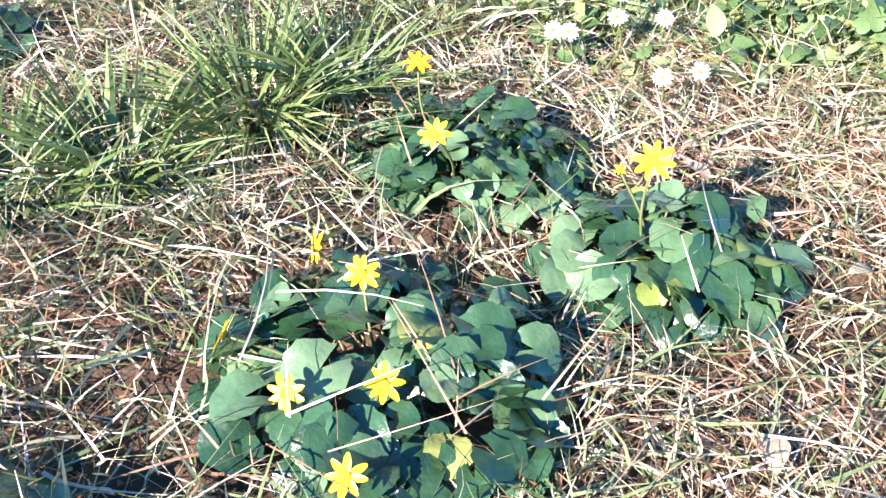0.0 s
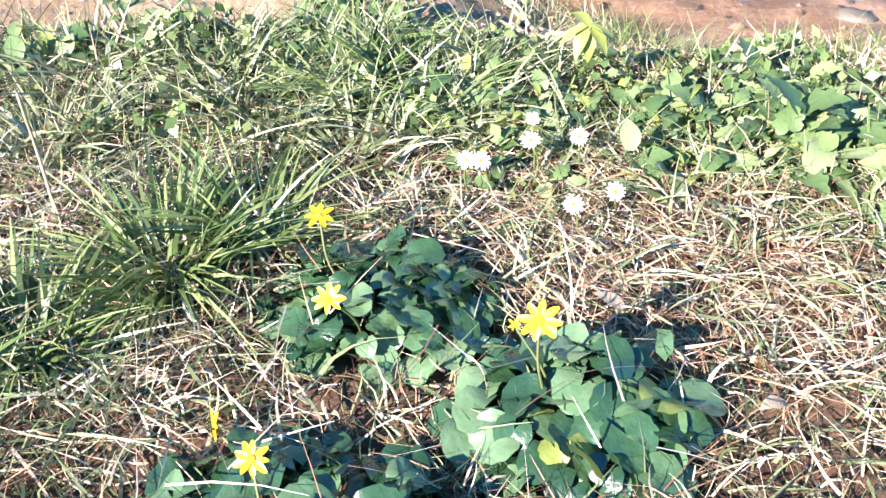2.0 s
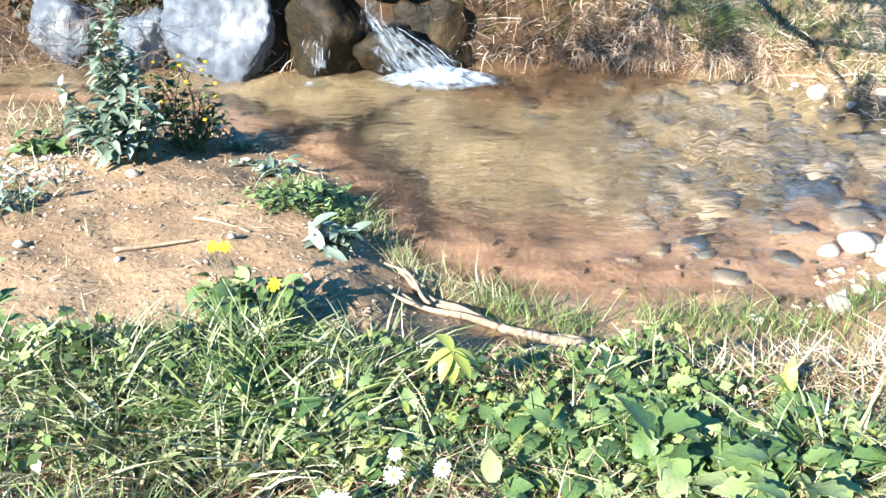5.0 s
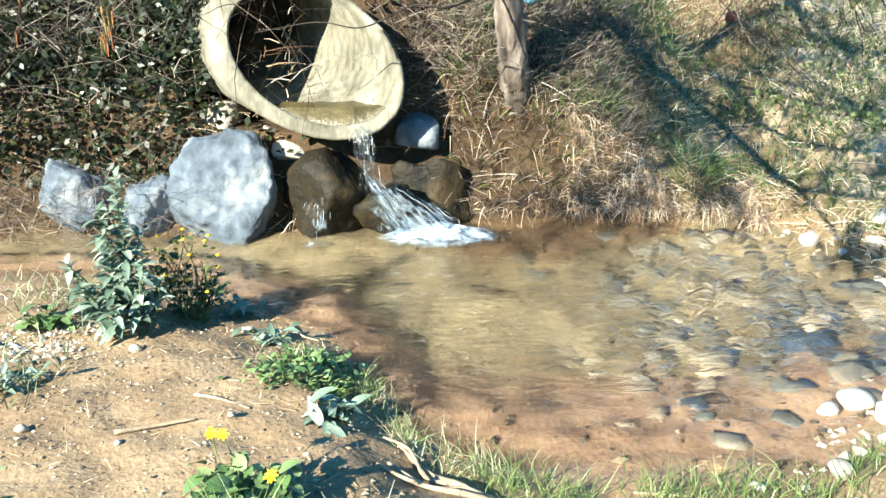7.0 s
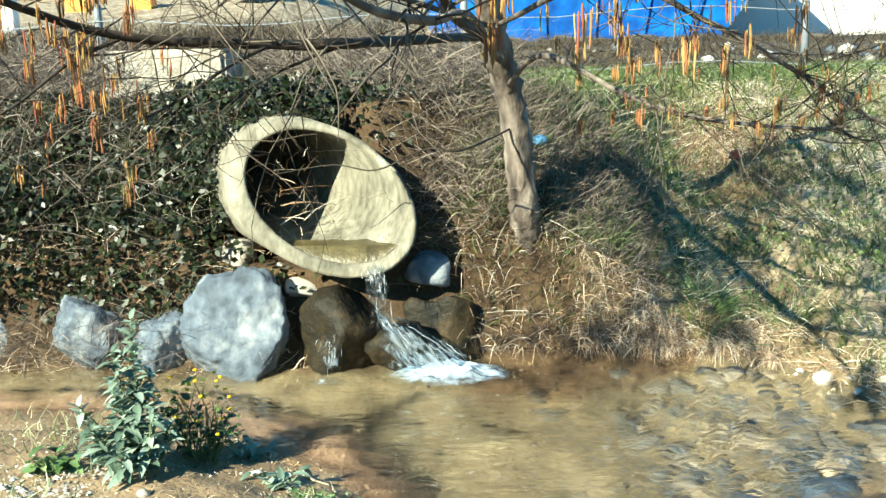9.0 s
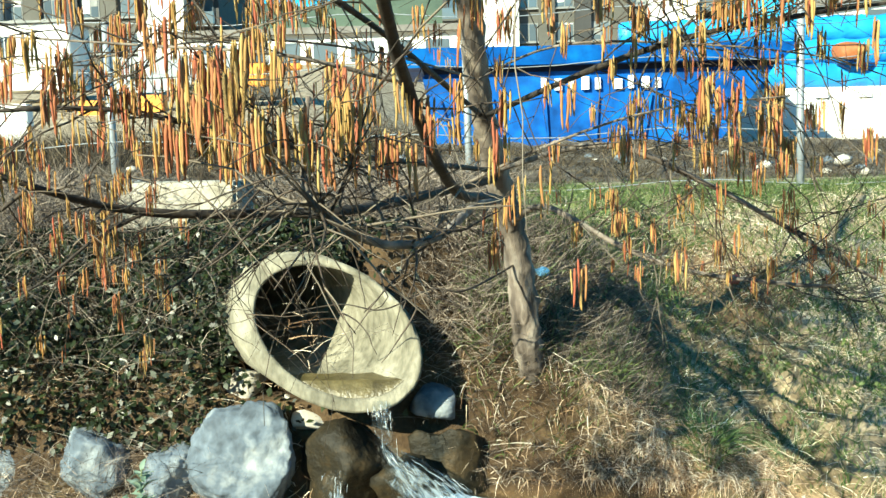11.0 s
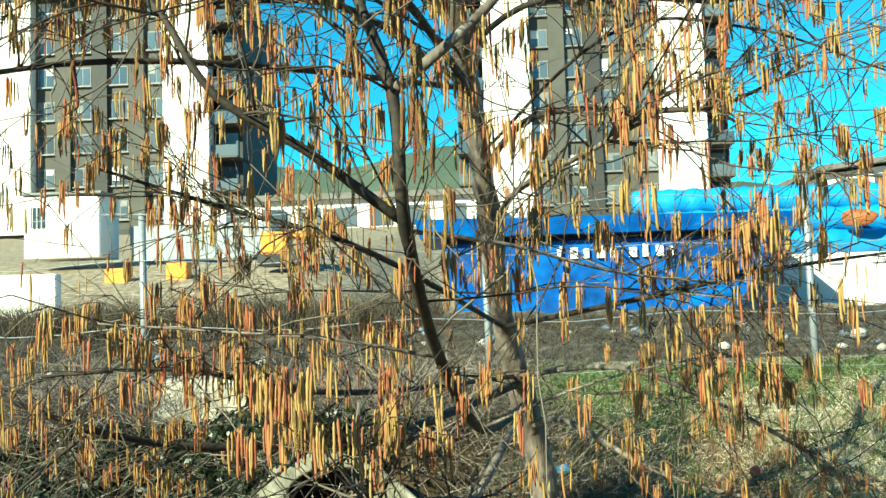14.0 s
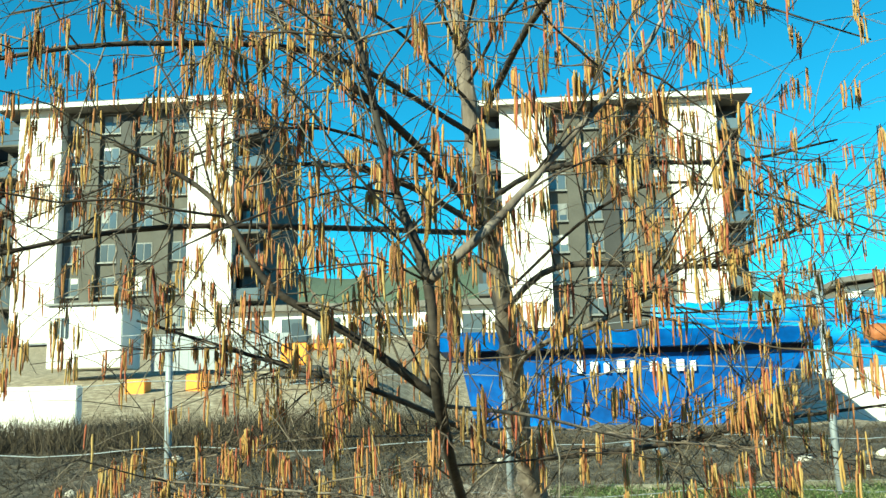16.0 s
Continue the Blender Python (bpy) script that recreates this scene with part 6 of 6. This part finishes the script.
for i in range(16):
    part("panel", box_bm(-11.4 + i * 0.32, -11.1 + i * 0.32, 31 + 0.04 * (i % 2), 31.06 + 0.04 * (i % 2), 3.6, 4.75), M["galv"], ft).location = -Vector(ft.location)
mc = thing("excavator", (-5.6, 28, 3.2), "small orange digger parked on the dirt", "excavator")
mo = Vector(mc.location)
for nm, bx, mt in [("track", (-6.3, -5.0, 27.6, 28.4, 3.1, 3.45), "dark_wall"), ("body", (-6.2, -5.4, 27.6, 28.4, 3.45, 4.1), "machine"), ("cab", (-5.9, -5.4, 27.7, 28.3, 4.1, 4.7), "pane"), ("arm", (-5.4, -4.4, 27.9, 28.1, 3.9, 4.1), "machine")]:
    part(nm, box_bm(*bx, 0.04), M[mt], mc).location = -mo
for i, x in enumerate((-10.6, -8.8)):
    pl = part("crate", box_bm(x, x + 0.6, 27, 27.5, float(height(x, 27)) - 0.05, float(height(x, 27)) + 0.5, 0.02), M["machine"], None)
    tagged(pl, "orange plastic crate on the dirt", "crate", "orange crates")


blinds = random.Random(12)


def tower(x0, x1, y, z0, z1, label, storeys=7, end=0.0):
    """A block of flats: two white bays, grey recessed middle with windows, balconies at its end."""
    th = thing("apartment_building", ((x0 + x1) / 2, y, z0), label, "building", "apartment buildings")
    o = Vector(th.location)
    w = x1 - x0
    bay = 3.3
    hh = (z1 - z0) / storeys

    def add(name, bx, mat, parent=th, label_="", bev=0.0):
        ob = part(name, box_bm(*bx, bev), M[mat], parent, label_)
        if parent is th:
            ob.location = -o
        return ob

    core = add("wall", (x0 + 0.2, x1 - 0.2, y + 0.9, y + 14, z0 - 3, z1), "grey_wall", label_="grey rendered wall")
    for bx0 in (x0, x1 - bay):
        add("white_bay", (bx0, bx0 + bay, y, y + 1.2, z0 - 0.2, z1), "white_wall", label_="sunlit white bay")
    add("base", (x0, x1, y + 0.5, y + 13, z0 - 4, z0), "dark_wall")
    mid0, mid1 = x0 + bay, x1 - bay
    for k in range(3):
        px = mid0 + (mid1 - mid0) * (0.22 + 0.28 * k)
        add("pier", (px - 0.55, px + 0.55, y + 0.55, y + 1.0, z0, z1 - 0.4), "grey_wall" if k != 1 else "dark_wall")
    roof = add("roof", (x0 - 1.6, x1 + 1.4 + end, y - 0.7, y + 15, z1, z1 + 0.4), "roof")
    add("fascia", (x0 - 1.6, x1 + 1.4 + end, y - 0.78, y - 0.7, z1 - 0.02, z1 + 0.3), "white_wall")
    ch = add("chimney", (x0 + 2.2, x0 + 4.6, y + 4, y + 6, z1 + 0.4, z1 + 2.0), "dark_wall")
    for s in range(storeys):
        zb = z0 + s * hh + hh * 0.30
        for k in range(4):
            cx = mid0 + (mid1 - mid0) * (0.08 + 0.28 * k)
            win = add("window", (cx - 0.62, cx + 0.62, y + 0.86, y + 0.93, zb, zb + hh * 0.56), "frame_white")
            for a, b_ in ((-0.54, -0.04), (0.04, 0.54)):
                if blinds.random() < 0.35:
                    part("blind", box_bm(cx + a + 0.01, cx + b_ - 0.01, y + 0.822, y + 0.833, zb + hh * (0.5 - 0.42 * blinds.random()), zb + hh * 0.56 - 0.08), M["white_wall" if blinds.random() < 0.5 else "frame_white"], win)
                pn = part("pane", box_bm(cx + a, cx + b_, y + 0.835, y + 0.855, zb + 0.08, zb + hh * 0.56 - 0.08), M["pane"], win)
            part("sill", box_bm(cx - 0.72, cx + 0.72, y + 0.68, y + 0.9, zb - 0.1, zb), M["frame_white"], win)
        for side in (-1, 1):
            bx = (x1, x1 + 1.9) if side > 0 else (x0 - 1.9, x0)
            bal = add("balcony", (*bx, y + 0.4, y + 4, zb - hh * 0.32, zb - hh * 0.26), "grey_wall")
            part("parapet", box_bm(*bx, y + 0.4, y + 0.5, zb - hh * 0.26, zb + hh * 0.06), M["pane"], bal)
            add("door", (bx[0] + 0.3, bx[1] - 0.3, y + 1.9, y + 1.95, zb - hh * 0.26, zb + hh * 0.5), "pane")
            # solid near-black block filling the space behind the balcony door
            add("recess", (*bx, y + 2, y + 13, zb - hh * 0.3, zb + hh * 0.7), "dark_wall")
    return th


tower(0.25, 15.6, 66, 8.2, 24.0, "seven-storey grey and white block of flats with flat roof", end=1.0)
tower(-35.6, -19.3, 66, 8.2, 25.4, "seven-storey grey and white block of flats behind the cabin")
tower(-62, -41, 66, 8.2, 25.2, "grey and white block of flats at the row's end")
an = thing("annex", (-8, 64, 7), "low pale flat-roofed building between the blocks", "building")
part("wall", box_bm(-18, 0, 62, 72, 6.5, 9.2), M["white_wall"], an).location = -Vector(an.location)
part("roof", box_bm(-18.5, 0.3, 61.5, 73, 9.2, 9.6), M["roof"], an).location = -Vector(an.location)
for i in range(7):
    x = -17 + i * 2.4
    part("window", box_bm(x, x + 1.5, 61.94, 62, 7.4, 8.7), M["pane"], an).location = -Vector(an.location)

# wooded hill far behind
hv, hf = [], []
hxs = np.linspace(-500, 500, 80)
for j, (yy, k) in enumerate([(330, 0), (360, .6), (410, 1.0), (480, 0.8)]):
    for x in hxs:
        hv.append((x, yy, 5 + k * (44 + 22 * math.sin(x * 0.009 + 2.2) + 6 * math.sin(x * 0.05 + j)) ))
for j in range(3):
    for i in range(79):
        hf.append((j * 80 + i, j * 80 + i + 1, (j + 1) * 80 + i + 1, (j + 1) * 80 + i))
tagged(mesh("backdrop", hv, hf, M["hill"]), "dark wooded hill in the distance", "hill", kind="structure")
# unseen hills added round the back, to hold low sky light off the scene
hv, hf = [], []
for j, (rad, k) in enumerate([(300, 0), (340, 0.6), (400, 1.0), (470, 0.8)]):
    for i in range(81):
        a = radians(165 + 210 * i / 80)
        hv.append((rad * math.cos(a), rad * math.sin(a), -4 + k * (98 + 16 * math.sin(a * 5) + 5 * math.sin(a * 23 + j))))
for j in range(3):
    for i in range(80):
        hf.append((j * 81 + i, j * 81 + i + 1, (j + 1) * 81 + i + 1, (j + 1) * 81 + i))
tagged(mesh("backdrop", hv, hf, M["hill"]), "unseen hill ring added behind the viewpoint to block low sky light", "hill", kind="structure")
